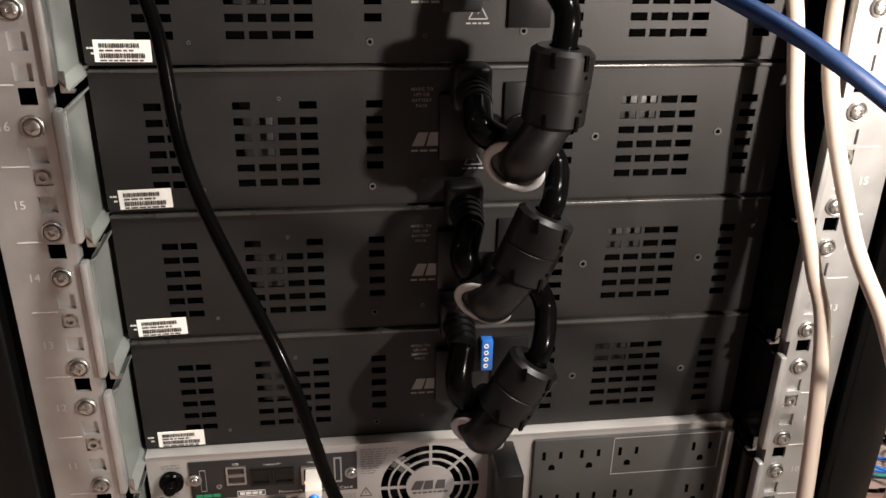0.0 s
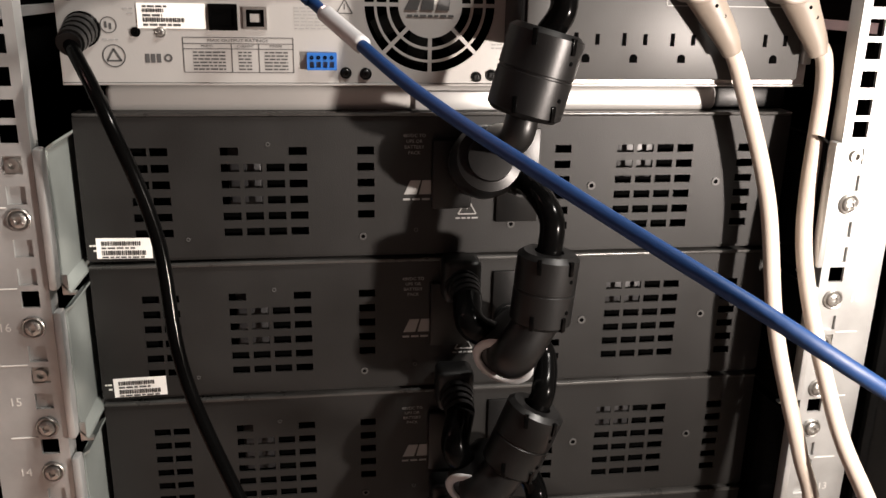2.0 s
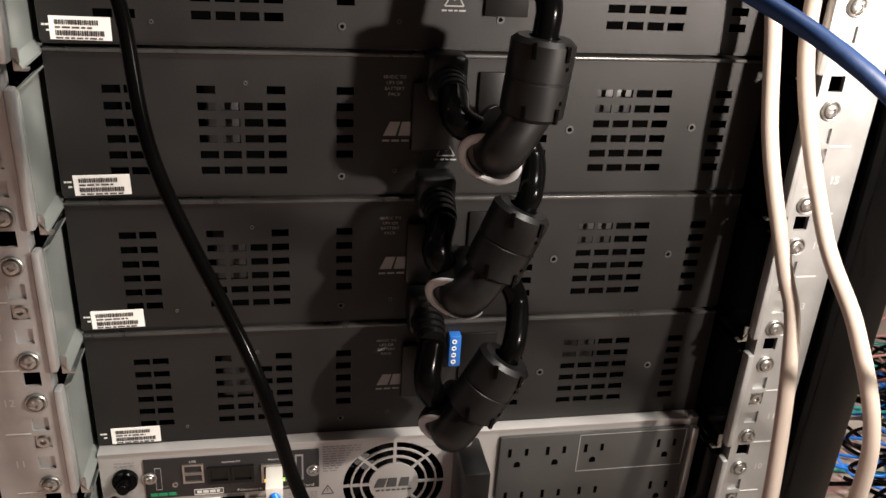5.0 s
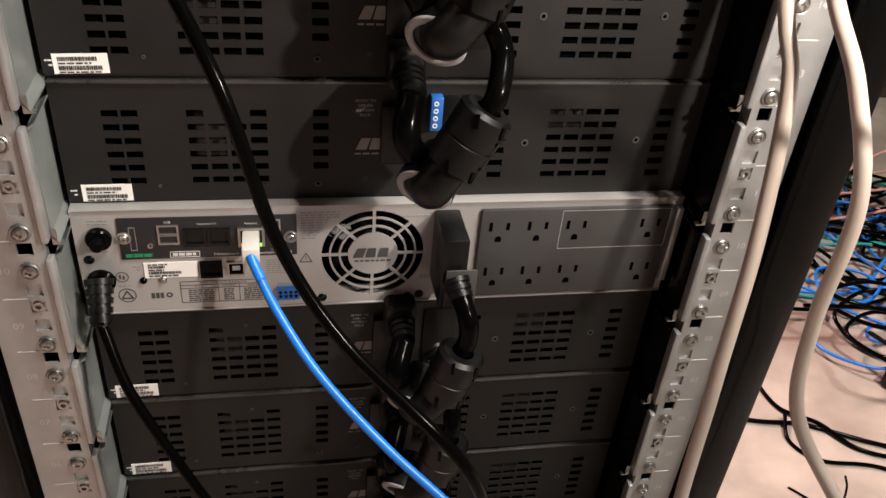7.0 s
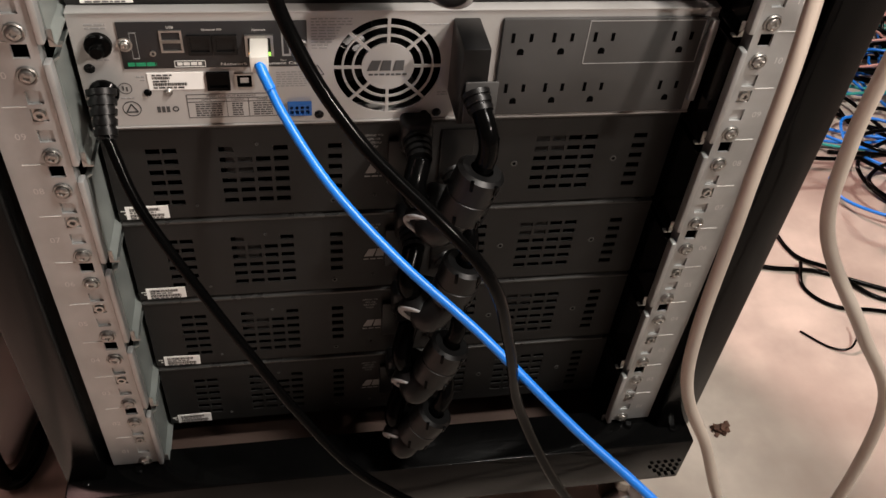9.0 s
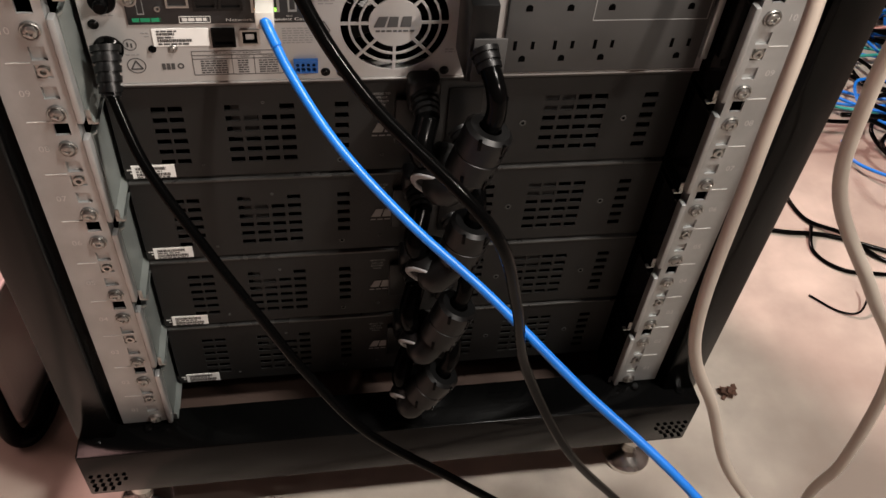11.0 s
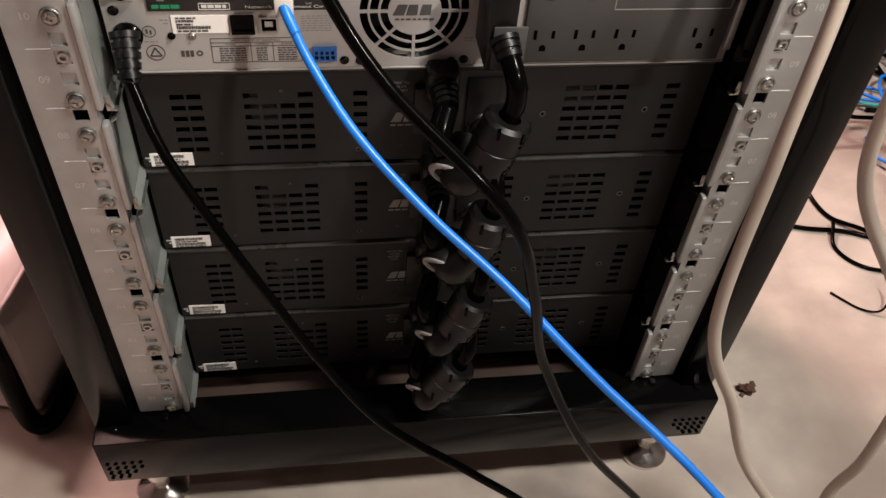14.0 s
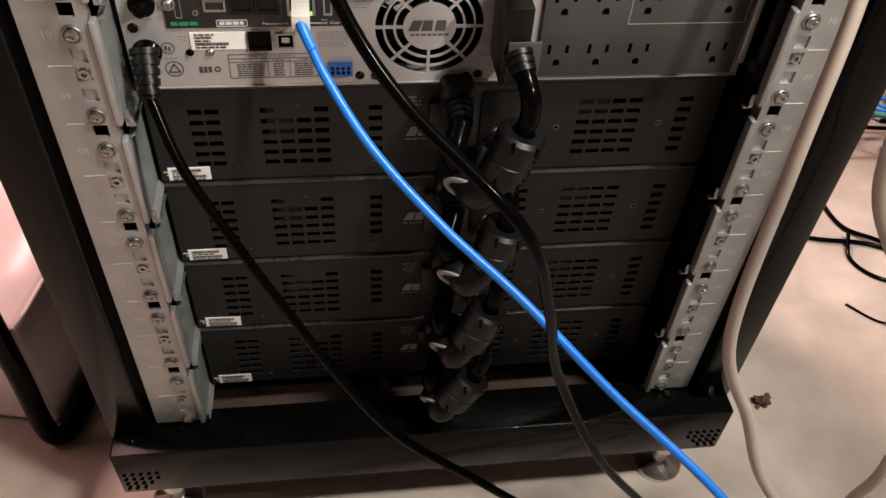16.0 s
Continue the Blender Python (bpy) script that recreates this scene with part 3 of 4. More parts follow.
def ups(zb, top):
    y = UPS_Y
    t = thing("power_supply", "silver rack power supply with a fan grille and grey outlets", "power supply", (0, y, zb), "power supplies in the rack")

    def p(name, bm, mat, label="", smooth=False, parent=None):
        bmesh.ops.translate(bm, verts=bm.verts, vec=(0, 0, zb))
        return part(name, bm, mat, parent or t, label, smooth)
    fx, fz, R = -0.0150, 0.0425, 0.0370
    p("rear_panel", plate(bmesh.new(), -0.2125, 0.2125, 0.0, top, [(fx - R, fx + R, fz - R, fz + R)], y, 0.0012), M_SILVER)
    # near-black block for the shaded inside behind the fan
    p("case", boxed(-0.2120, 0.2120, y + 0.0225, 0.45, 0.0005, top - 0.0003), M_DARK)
    p("top_cover", boxed(-0.2125, 0.2125, y - 0.0012, y + 0.022, top + 0.0002, top + 0.0015, 0.0004), M_SILVER)
    p("lower_edge", boxed(-0.2125, 0.2125, y - 0.0012, y + 0.022, -0.0015, -0.0003, 0.0004), M_SILVER)
    # fan grille: corner piece round the circle, rings and spokes
    b = bmesh.new()
    n = 64
    outer, inner = [], []
    for yy in (y, y + 0.0012):
        o, q = [], []
        for i in range(n):
            a = 2 * math.pi * i / n
            c, s = math.cos(a), math.sin(a)
            k = R / max(abs(c), abs(s))
            o.append(b.verts.new((fx + k * c, yy, fz + k * s)))
            q.append(b.verts.new((fx + 0.0364 * c, yy, fz + 0.0364 * s)))
        outer.append(o)
        inner.append(q)
    for i in range(n):
        j = (i + 1) % n
        b.faces.new((outer[0][i], outer[0][j], inner[0][j], inner[0][i]))
        b.faces.new((inner[0][i], inner[0][j], inner[1][j], inner[1][i]))
    ring(b, fx, fz, 0.0298, 0.0312, y, y + 0.0012, 64)
    ring(b, fx, fz, 0.0228, 0.0243, y, y + 0.0012, 64)
    ring(b, fx, fz, 0.0001, 0.0178, y, y + 0.0012, 48)
    for i in range(8):
        a = 45 * i
        box(b, 0.0176, 0.0366, 0.0001, 0.0011, -0.00105, 0.00105, m=Matrix.Translation((fx, y, fz)) @ pose(0, 0, 0, 0, a, 0))
    p("fan_grille", b, M_SILVER)
    b = bmesh.new()
    # fan frame also takes the near-black of the shaded inside
    lathe(b, [(0.0355, 0.0), (0.0355, 0.004), (0.0345, 0.004), (0.0345, 0.001), (0.0, 0.001)], facing(fx, y + 0.0222, fz), 40)
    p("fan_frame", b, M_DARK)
    b = bmesh.new()
    lathe(b, [(0.0150, 0.0), (0.0150, 0.012), (0.013, 0.0135), (0, 0.0135)], facing(fx, y + 0.0205, fz), 24)
    p("fan_hub", b, M_RUBBER_MATT)
    for i in range(7):
        b = bmesh.new()
        box(b, 0.014, 0.0335, -0.0008, 0.0008, -0.006, 0.006, m=Matrix.Translation((fx, y + 0.014, fz)) @ pose(0, 0, 0, 0, 360 / 7 * i, 0) @ pose(0, 0, 0, 35, 0, 0))
        p("fan_blade", b, M_RUBBER_MATT)
    b = brand_mark(bmesh.new(), fx - 0.0012, fz + 0.0012, 0.0265, 0.0078, y - 0.0006)
    bars(b, fx - 0.013, fx + 0.013, fz - 0.0058, 0.0013, y - 0.0004, 4, 0.25, 0.004)
    p("maker_mark", b, M_INK)
    # card slot panel
    yc = y - 0.0012
    card = p("card_panel", boxed(-0.1845, -0.0682, yc, y - 0.0001, 0.0450, 0.0782, 0.0005), M_CARD, "black network card panel")
    p("word", writing(bmesh.new(), "Network Management Card", -0.098, 0.0477, yc - 0.0002, 0.0022, 0.052), M_PRINT, parent=card)
    p("word", writing(bmesh.new(), "USB", -0.1525, 0.0745, yc - 0.0002, 0.0018), M_PRINT, parent=card)
    p("word", writing(bmesh.new(), "Universal I/O", -0.1275, 0.0727, yc - 0.0002, 0.0016), M_PRINT, parent=card)
    p("word", writing(bmesh.new(), "Network", -0.0985, 0.0722, yc - 0.0002, 0.0016), M_PRINT, parent=card)
    p("word", writing(bmesh.new(), "Reset", -0.0840, 0.0500, yc - 0.0002, 0.0012), M_PRINT, parent=card)
    b = bmesh.new()
    bars(b, -0.1815, -0.1640, 0.0485, 0.0026, yc - 0.0003, 3, 0.12, 0.006)
    p("green_mark", b, M_GREEN, "green printed mark", parent=card)
    b = bmesh.new()
    for x0, x1, z0, z1 in ((-0.1530, -0.1335, 0.0460, 0.0464), (-0.1530, -0.1335, 0.0504, 0.0508), (-0.1530, -0.1526, 0.0460, 0.0508), (-0.1339, -0.1335, 0.0460, 0.0508)):
        box(b, x0, x1, yc - 0.0003, yc - 0.00005, z0, z1)
    bars(b, -0.1512, -0.1352, 0.0484, 0.0022, yc - 0.0003, 12, 0.2, 0.0035)
    p("boxed_mark", b, M_PRINT, parent=card)
    b = bmesh.new()
    for z0 in (0.0580, 0.0655):
        plate(b, -0.1595, -0.1458, z0 - 0.0008, z0 + 0.0072, [(-0.1583, -0.1470, z0 + 0.0005, z0 + 0.0060)], yc - 0.0012, 0.003)
    p("usb_port", b, M_STEEL, "shiny double usb port", parent=card)
    b = bmesh.new()
    for z0 in (0.0580, 0.0655):
        box(b, -0.1580, -0.1473, yc + 0.0003, yc + 0.0006, z0 + 0.0026, z0 + 0.0042)
    p("usb_tongue", b, M_PAPER, parent=card)
    for x0, nm in ((-0.1432, "phone_port"), (-0.1275, "phone_port")):
        b = plate(bmesh.new(), x0, x0 + 0.0150, 0.0552, 0.0692, [(x0 + 0.0018, x0 + 0.0132, 0.0575, 0.0672)], yc - 0.0016, 0.0015)
        box(b, x0 + 0.0018, x0 + 0.0132, yc - 0.0003, yc - 0.0001, 0.0575, 0.0672)
        p(nm, b, M_RUBBER_MATT, parent=card)
    b = plate(bmesh.new(), -0.1075, -0.0898, 0.0538, 0.0690, [(-0.1058, -0.0915, 0.0552, 0.0672)], yc - 0.0018, 0.0017)
    p("network_port", b, M_STEEL, "metal network port with lit lamps", parent=card)
    p("port_lamp", boxed(-0.1055, -0.1025, yc - 0.0022, yc - 0.0019, 0.0545, 0.0570), M_AMBER, "glowing amber lamp", parent=card)
    p("port_lamp", boxed(-0.0948, -0.0918, yc - 0.0022, yc - 0.0019, 0.0545, 0.0570), M_LED_GREEN, "glowing yellow-green lamp", parent=card)
    b = plate(bmesh.new(), -0.0846, -0.0790, 0.0530, 0.0750, [(-0.0835, -0.0801, 0.0545, 0.0735)], yc - 0.0003, 0.0002)
    p("card_slot", b, M_INK_GREY, parent=card)
    b = plate(bmesh.new(), -0.1775, -0.1735, 0.0525, 0.0712, [(-0.1772, -0.1738, 0.0530, 0.0707)], yc - 0.0003, 0.0002)
    p("card_tab", b, M_INK_GREY, parent=card)
    b = bmesh.new()
    ring(b, -0.1650, 0.0565, 0.0011, 0.0019, yc - 0.0012, yc, 14)
    p("jack", b, M_STEEL, parent=card)
    for x, z in ((-0.1812, 0.0630), (-0.0722, 0.0605)):
        b = screw_mesh(0.0040, 0.0030)
        bmesh.ops.translate(b, verts=b.verts, vec=(x, yc, z))
        ring(b, x, z, 0.0036, 0.0048, yc - 0.0008, yc - 0.0001, 18)
        p("thumb_screw", b, M_STEEL, parent=card)
    # breaker knob and earth screw
    b = bmesh.new()
    lathe(b, [(0.0083, 0), (0.0083, 0.0035), (0.0074, 0.0048), (0.0045, 0.0052), (0.0043, 0.0110), (0.0036, 0.0120), (0, 0.0120)], facing(-0.1968, y, 0.0628), 26)
    p("breaker_knob", b, M_RUBBER, "glossy black round breaker knob", smooth=False)
    def line(*a):
        p("print_line", bars(bmesh.new(), *a), M_INK_GREY)
    for i, (w, z) in enumerate((("INPUT", 0.0762), ("BREAKER", 0.0738))):
        line(-0.2030, -0.1905, z, 0.0011, y - 0.0003, i, 0.25, 0.004)
    line(-0.2000, -0.1925, 0.0515, 0.0010, y - 0.0003, 6, 0.25, 0.003)
    for k in range(11):
        line(-0.0655, -0.0655 + (0.0265 if k < 3 else 0.0235 - 0.0013 * k), 0.0788 - 0.0021 * k, 0.0008, y - 0.0003, 30 + k, 0.25, 0.004)
    for k in range(7):
        line(-0.0895, -0.0695, 0.0400 - 0.0018 * k, 0.0007, y - 0.0003, 60 + k, 0.25, 0.003)
    line(0.006, 0.024, 0.074, 0.0009, y - 0.0003, 70, 0.25, 0.003)
    line(0.020, 0.027, 0.0215, 0.0009, y - 0.0003, 71, 0.25, 0.003)
    line(0.020, 0.027, 0.0195, 0.0009, y - 0.0003, 72, 0.25, 0.003)
    line(-0.1785, -0.1735, 0.0385, 0.0009, y - 0.0003, 73, 0.25, 0.003)
    line(-0.1765, -0.1735, 0.0360, 0.0009, y - 0.0003, 74, 0.25, 0.003)
    line(-0.1905, -0.1820, 0.0225, 0.0009, y - 0.0003, 75, 0.25, 0.003)
    b = bmesh.new()
    # ratings table
    x0, x1, z0, z1 = -0.1490, -0.0905, 0.0055, 0.0240
    for zz in (z0, z1, z1 - 0.0032, z1 - 0.0060):
        box(b, x0, x1, y - 0.0003, y - 0.0001, zz - 0.0002, zz + 0.0002)
    for xx in (x0, x0 + 0.0255, x0 + 0.040, x1):
        box(b, xx - 0.0002, xx + 0.0002, y - 0.0003, y - 0.0001, z0, z1 - (0.0032 if x0 < xx < x1 else 0))
    writing(b, "MAX OUTPUT RATINGS", -0.1200, z1 - 0.0016, y - 0.0003, 0.0015, 0.032)
    for w, xx in (("MODEL", -0.1363), ("CURRENT", -0.1160), ("POWER", -0.0998)):
        writing(b, w, xx, z1 - 0.0046, y - 0.0003, 0.0014)
    for k in range(6):
        zz = z1 - 0.0078 - 0.0018 * k
        bars(b, x0 + 0.005, x0 + 0.022, zz, 0.0008, y - 0.0003, 80 + k, 0.2, 0.003)
        bars(b, x0 + 0.029, x0 + 0.036, zz, 0.0008, y - 0.0003, 90 + k, 0.2, 0.003)
        bars(b, x0 + 0.043, x1 - 0.003, zz, 0.0008, y - 0.0003, 100 + k, 0.2, 0.003)
    p("ratings_table", b, M_INK)
    b = bmesh.new()
    ring(b, -0.1865, 0.0300, 0.0038, 0.0043, y - 0.0003, y - 0.0001, 24)
    box(b, -0.1885, -0.1873, y - 0.0003, y - 0.0001, 0.0285, 0.0318)
    box(b, -0.1862, -0.1850, y - 0.0003, y - 0.0001, 0.0278, 0.0310)
    p("approval_mark", b, M_INK)
    b = bmesh.new()
    ring(b, -0.1850, 0.0140, 0.0054, 0.0060, y - 0.0003, y - 0.0001, 28)
    for a in (90, 210, 330):
        a0, a1 = math.radians(a), math.radians(a + 120)
        p0 = Vector((-0.1850 + 0.0042 * math.cos(a0), 0.0135 + 0.0042 * math.sin(a0)))
        p1 = Vector((-0.1850 + 0.0042 * math.cos(a1), 0.0135 + 0.0042 * math.sin(a1)))
        nn = Vector((-(p1 - p0).y, (p1 - p0).x)).normalized() * 0.0005
        prism(b, [tuple(p0 - nn), tuple(p1 - nn), tuple(p1 + nn), tuple(p0 + nn)], y - 0.0003, y - 0.0001)
    p("approval_mark", b, M_INK)
    b = bmesh.new()
    for k in range(3):
        box(b, -0.1690 + 0.0030 * k, -0.1668 + 0.0030 * k, y - 0.0003, y - 0.0001, 0.0105, 0.0152)
    p("approval_mark", b, M_INK)
    b = bmesh.new()
    ring(b, -0.1570, 0.0130, 0.0012, 0.0022, y - 0.0003, y - 0.0001, 14)
    p("approval_mark", b, M_INK)
    b = bmesh.new()
    tri = [(-0.0665, 0.0375), (-0.0580, 0.0375), (-0.0622, 0.0450)]
    for i in range(3):
        (xa, za), (xb, zb2) = tri[i], tri[(i + 1) % 3]
        d = Vector((xb - xa, 0, zb2 - za))
        nn = Vector((-d.z, 0, d.x)).normalized() * 0.0003
        prism(b, [(xa - nn.x, za - nn.z), (xb - nn.x, zb2 - nn.z), (xb + nn.x, zb2 + nn.z), (xa + nn.x, za + nn.z)], y - 0.0003, y - 0.0001)
    box(b, -0.0625, -0.0620, y - 0.0003, y - 0.0001, 0.0395, 0.0425)
    p("approval_mark", b, M_INK)
    # sticker with figures as bars
    b = boxed(-0.1715, -0.1360, y - 0.0006, y - 0.0001, 0.0285, 0.0415)
    st = p("sticker", b, M_PAPER, "white paper sticker with bar codes")
    b = bmesh.new()
    bars(b, -0.1685, -0.1560, 0.0398, 0.0010, y - 0.0009, 21, 0.25, 0.003)
    barcode(b, -0.1685, -0.1570, 0.0368, 0.0386, y - 0.0009, 22)
    bars(b, -0.1685, -0.1585, 0.0352, 0.0012, y - 0.0009, 23, 0.25, 0.003)
    barcode(b, -0.1685, -0.1470, 0.0318, 0.0340, y - 0.0009, 24)
    bars(b, -0.1685, -0.1490, 0.0303, 0.0012, y - 0.0009, 25, 0.25, 0.003)
    p("bar_code", b, M_INK, parent=st)
    # serial and usb sockets
    b = plate(bmesh.new(), -0.1345, -0.1195, 0.0278, 0.0415, [(-0.1330, -0.1210, 0.0300, 0.0395)], y - 0.0022, 0.002)
    box(b, -0.1330, -0.1210, y - 0.0006, y - 0.0003, 0.0300, 0.0395)
    p("serial_socket", b, M_RUBBER)
    b = plate(bmesh.new(), -0.1165, -0.1040, 0.0285, 0.0400, [(-0.1150, -0.1055, 0.0298, 0.0388)], y - 0.0015, 0.0012)
    p("usb_socket", b, M_STEEL, "shiny square usb socket")
    b = plate(bmesh.new(), -0.1150, -0.1055, 0.0298, 0.0388, [(-0.1130, -0.1075, 0.0322, 0.0366)], y - 0.0006, 0.0004)
    p("usb_hole", b, M_DARK)
    for x, z, r, mt in ((-0.1730, 0.0265, 0.0026, M_RUBBER), (-0.1600, 0.0265, 0.0029, M_STEEL), (-0.0620, 0.0055, 0.0032, M_RUBBER_MATT), (-0.0510, 0.0050, 0.0034, M_RUBBER_MATT), (0.0205, 0.0045, 0.0033, M_RUBBER_MATT), (-0.2055, 0.0455, 0.0034, M_RUBBER_MATT), (0.0118, 0.0035, 0.0030, M_RUBBER_MATT), (0.2095, 0.0230, 0.0030, M_RUBBER_MATT)):
        b = screw_mesh(r, 0.0022)
        bmesh.ops.translate(b, verts=b.verts, vec=(x, y, z))
        p("screw", b, mt)
    # blue terminal block
    eb = p("terminal_block", plate(bmesh.new(), -0.0832, -0.0670, 0.0072, 0.0166, [(-0.0818 + 0.0036 * k, -0.0794 + 0.0036 * k, 0.0085, 0.0118) for k in range(4)], y - 0.0040, 0.0038), M_BLUE_PLASTIC, "blue four-pole terminal block")
    b = bmesh.new()
    for k in range(4):
        ring(b, -0.0806 + 0.0036 * k, 0.0140, 0.0003, 0.0011, y - 0.0043, y - 0.0041, 10)
    p("terminal_screw", b, M_DARK, parent=eb)
    # outlets
    yo = y - 0.0035
    p("outlet_panel", boxed(0.0605, 0.2060, yo, y - 0.0001, 0.0025, 0.0790, 0.0012), M_OUTLET, "dark grey plastic outlet panel")
    b = bmesh.new()
    for x0, x1, z0, z1 in ((0.1200, 0.2035, 0.0440, 0.0446), (0.1200, 0.2035, 0.0768, 0.0774), (0.1200, 0.1206, 0.0440, 0.0774), (0.2029, 0.2035, 0.0440, 0.0774)):
        box(b, x0, x1, yo - 0.0003, yo - 0.00005, z0, z1)
    p("outlet_group_line", b, M_INK_GREY)
    for x in (0.0745, 0.1030, 0.1320, 0.1890):
        for z in (0.0253, 0.0650):
            outlet(t, x, zb + z, yo)
    # raised battery socket block with its neighbour
    p("battery_socket", boxed(0.0270, 0.0450, -0.0070, y - 0.0001, 0.0220, 0.0790, 0.0015), M_RUBBER_MATT, "black battery socket block")
    p("socket_face", boxed(0.0300, 0.0520, -0.0090, -0.0072, 0.0240, 0.0560, 0.001), M_OUTLET)
    p("side_bracket", boxed(0.2070, 0.2120, y - 0.006, y - 0.0002, 0.012, 0.078, 0.0006), M_ZINC)
    # cord inlet
    b = bmesh.new()
    lathe(b, [(0.0095, 0), (0.0095, 0.002), (0.0075, 0.004), (0, 0.004)], facing(-0.2000, y, 0.0275), 20)
    p("cord_inlet", b, M_RUBBER)
    return t


ups(0.966, 0.0798)
ups(0.510, 0.0835)

# silver shelf edge under the upper unit
sh = thing("shelf_bar", "pale rounded metal shelf edge under the upper unit", "shelf", (0, 0.05, 0.947))
part("bar", boxed(-0.196, 0.166, 0.047, 0.062, 0.9475, 0.9635, 0.005, 4), M_SILVER, sh, smooth=False)
part("tab", boxed(-0.022, 0.030, 0.0435, 0.0468, 0.9490, 0.9600, 0.001), M_ZINC, sh)
part("end_block", boxed(0.1665, 0.2120, 0.050, 0.12, 0.9495, 0.9620, 0.002), M_RUBBER_MATT, sh)

# ---- cables ----
def cable(name, label, pts, r, mat, group="", per=10, n=12):
    t = thing(name, label, "cable", pts[-1], group)
    part("jacket", tube(bmesh.new(), pts, r, n, per), mat, t, smooth=True)
    return t


def boot(t, a, b, r0, r1, ribs=4):
    """A ribbed strain relief from a to b."""
    bm = bmesh.new()
    L = (Vector(b) - Vector(a)).length
    prof = [(0, 0)]
    for i in range(ribs):
        s0, s1 = i / ribs, (i + 0.62) / ribs
        ra, rb = r0 + (r1 - r0) * s0, r0 + (r1 - r0) * s1
        prof += [(ra, s0 * L + 1e-5), (rb, s1 * L), (rb * 0.82, s1 * L + 1e-5), (rb * 0.82, (i + 1) / ribs * L)]
    prof += [(0, L)]
    lathe(bm, prof, aim(a, b), 18)
    return part("strain_relief", bm, M_RUBBER_MATT, t)


# network leads
lead = cable("network_cable", "blue network cable in a darker shaded tone plugged into the upper power supply", BLUE_UP, 0.0028, M_BLUE_SHADED, "network cables")
part("plug", boxed(-0.1040, -0.0930, 0.0060, 0.0310, 1.0215, 1.0320, 0.001), M_CLEAR, lead, "clear network plug")
part("boot", tube(bmesh.new(), BLUE_UP[:1] + [(-0.090, -0.017, 1.0215), (-0.080, -0.033, 1.012)], 0.0037, 12, 8), M_BLUE_SHADED, lead, smooth=True)
part("tag", tube(bmesh.new(), [(-0.0735, -0.0436, 1.0063), (-0.066, -0.0560, 1.0003), (-0.0575, -0.0705, 0.9937)], 0.0040, 14, 6), M_GREY, lead, "pale paper tag", smooth=True)
lead = cable("network_cable", "bright blue network cable plugged into the lower power supply", BLUE_LOW, 0.0031, M_BLUE, "network cables")
part("plug", boxed(-0.1045, -0.0930, 0.0080, 0.0310, 0.5655, 0.5770, 0.001), M_CLEAR, lead, "clear network plug")
part("boot", tube(bmesh.new(), [(-0.0990, 0.010, 0.5710), (-0.0960, 0.004, 0.5655), (-0.0925, -0.001, 0.559)], 0.0035, 12, 8), M_BLUE, lead, smooth=True)

# power cords
cord = cable("mains_cable", "black mains cable of the upper power supply", CORD_UP, 0.0036, M_RUBBER, "black mains cables")
boot(cord, (-0.2000, 0.0300, 0.9935), (-0.1990, 0.0020, 0.9880), 0.0088, 0.0068)
cord = cable("mains_cable", "black mains cable of the lower power supply", CORD_LOW, 0.0038, M_RUBBER, "black mains cables")
boot(cord, (-0.2000, 0.0260, 0.5440), (-0.1985, 0.0050, 0.5200), 0.0098, 0.0072, 5)


def white_plug(t, x, z):
    """A flat round-headed angled plug with a tapering neck."""
    y = UPS_Y - 0.0035
    b = bmesh.new()
    lathe(b, [(0.0120, 0), (0.0133, 0.003), (0.0133, 0.0205), (0.0131, 0.0218), (0.0125, 0.0226), (0.0118, 0.0228), (0.0085, 0.0229), (0.004, 0.0229), (0, 0.0229)], facing(x, y - 0.0002, z), 32)
    part("plug_head", b, M_PLUG, t, "ivory round plug head", smooth=True)
    b = boxed(-0.0050, 0.0050, -0.019, -0.008, 0.0105, 0.0225, 0.0012, m=Matrix.Translation((x, y, z)) @ pose(0, 0, 0, 0, -32, 0))
    part("plug_tab", b, M_PLUG, t)
    b = boxed(-0.0046, 0.0046, -0.0194, -0.0191, 0.0205, 0.0222, m=Matrix.Translation((x, y, z)) @ pose(0, 0, 0, 0, -32, 0))
    part("mark", b, M_RED, t)


for pts, x, lab in ((WHITE_A, 0.1300, "ivory power cord hanging down from an outlet"), (WHITE_B, 0.1865, "ivory power cord curving down beside the post")):
    t = cable("extension_cord", lab, pts, 0.0049, M_WHITE_CORD, "ivory power cords")
    white_plug(t, x, 1.0255)
    a = Vector((x + 0.0040, 0.0178, 1.0205))
    c = Vector(pts[0])
    d = (Vector(pts[1]) - c).normalized()
    nb = tube(bmesh.new(), [a, a.lerp(c, 0.5), c, c + d * 0.010], 0.0106, 16, 8, taper=lambda s: 1.0 - 0.50 * s)
    part("neck", nb, M_PLUG, t, smooth=True)
    # dimples of the neck drawn as near-black dots of shade
    b = bmesh.new()
    for k in range(3):
        q = a.lerp(c, 0.35 + 0.2 * k)
        lathe(b, [(0.0011, 0), (0.0011, 0.0004), (0, 0.0004)], facing(q.x + 0.002 * (k % 2), q.y - 0.0089 + 0.0010 * k, q.z), 8)
    part("dimple_shade", b, M_DARK, t)


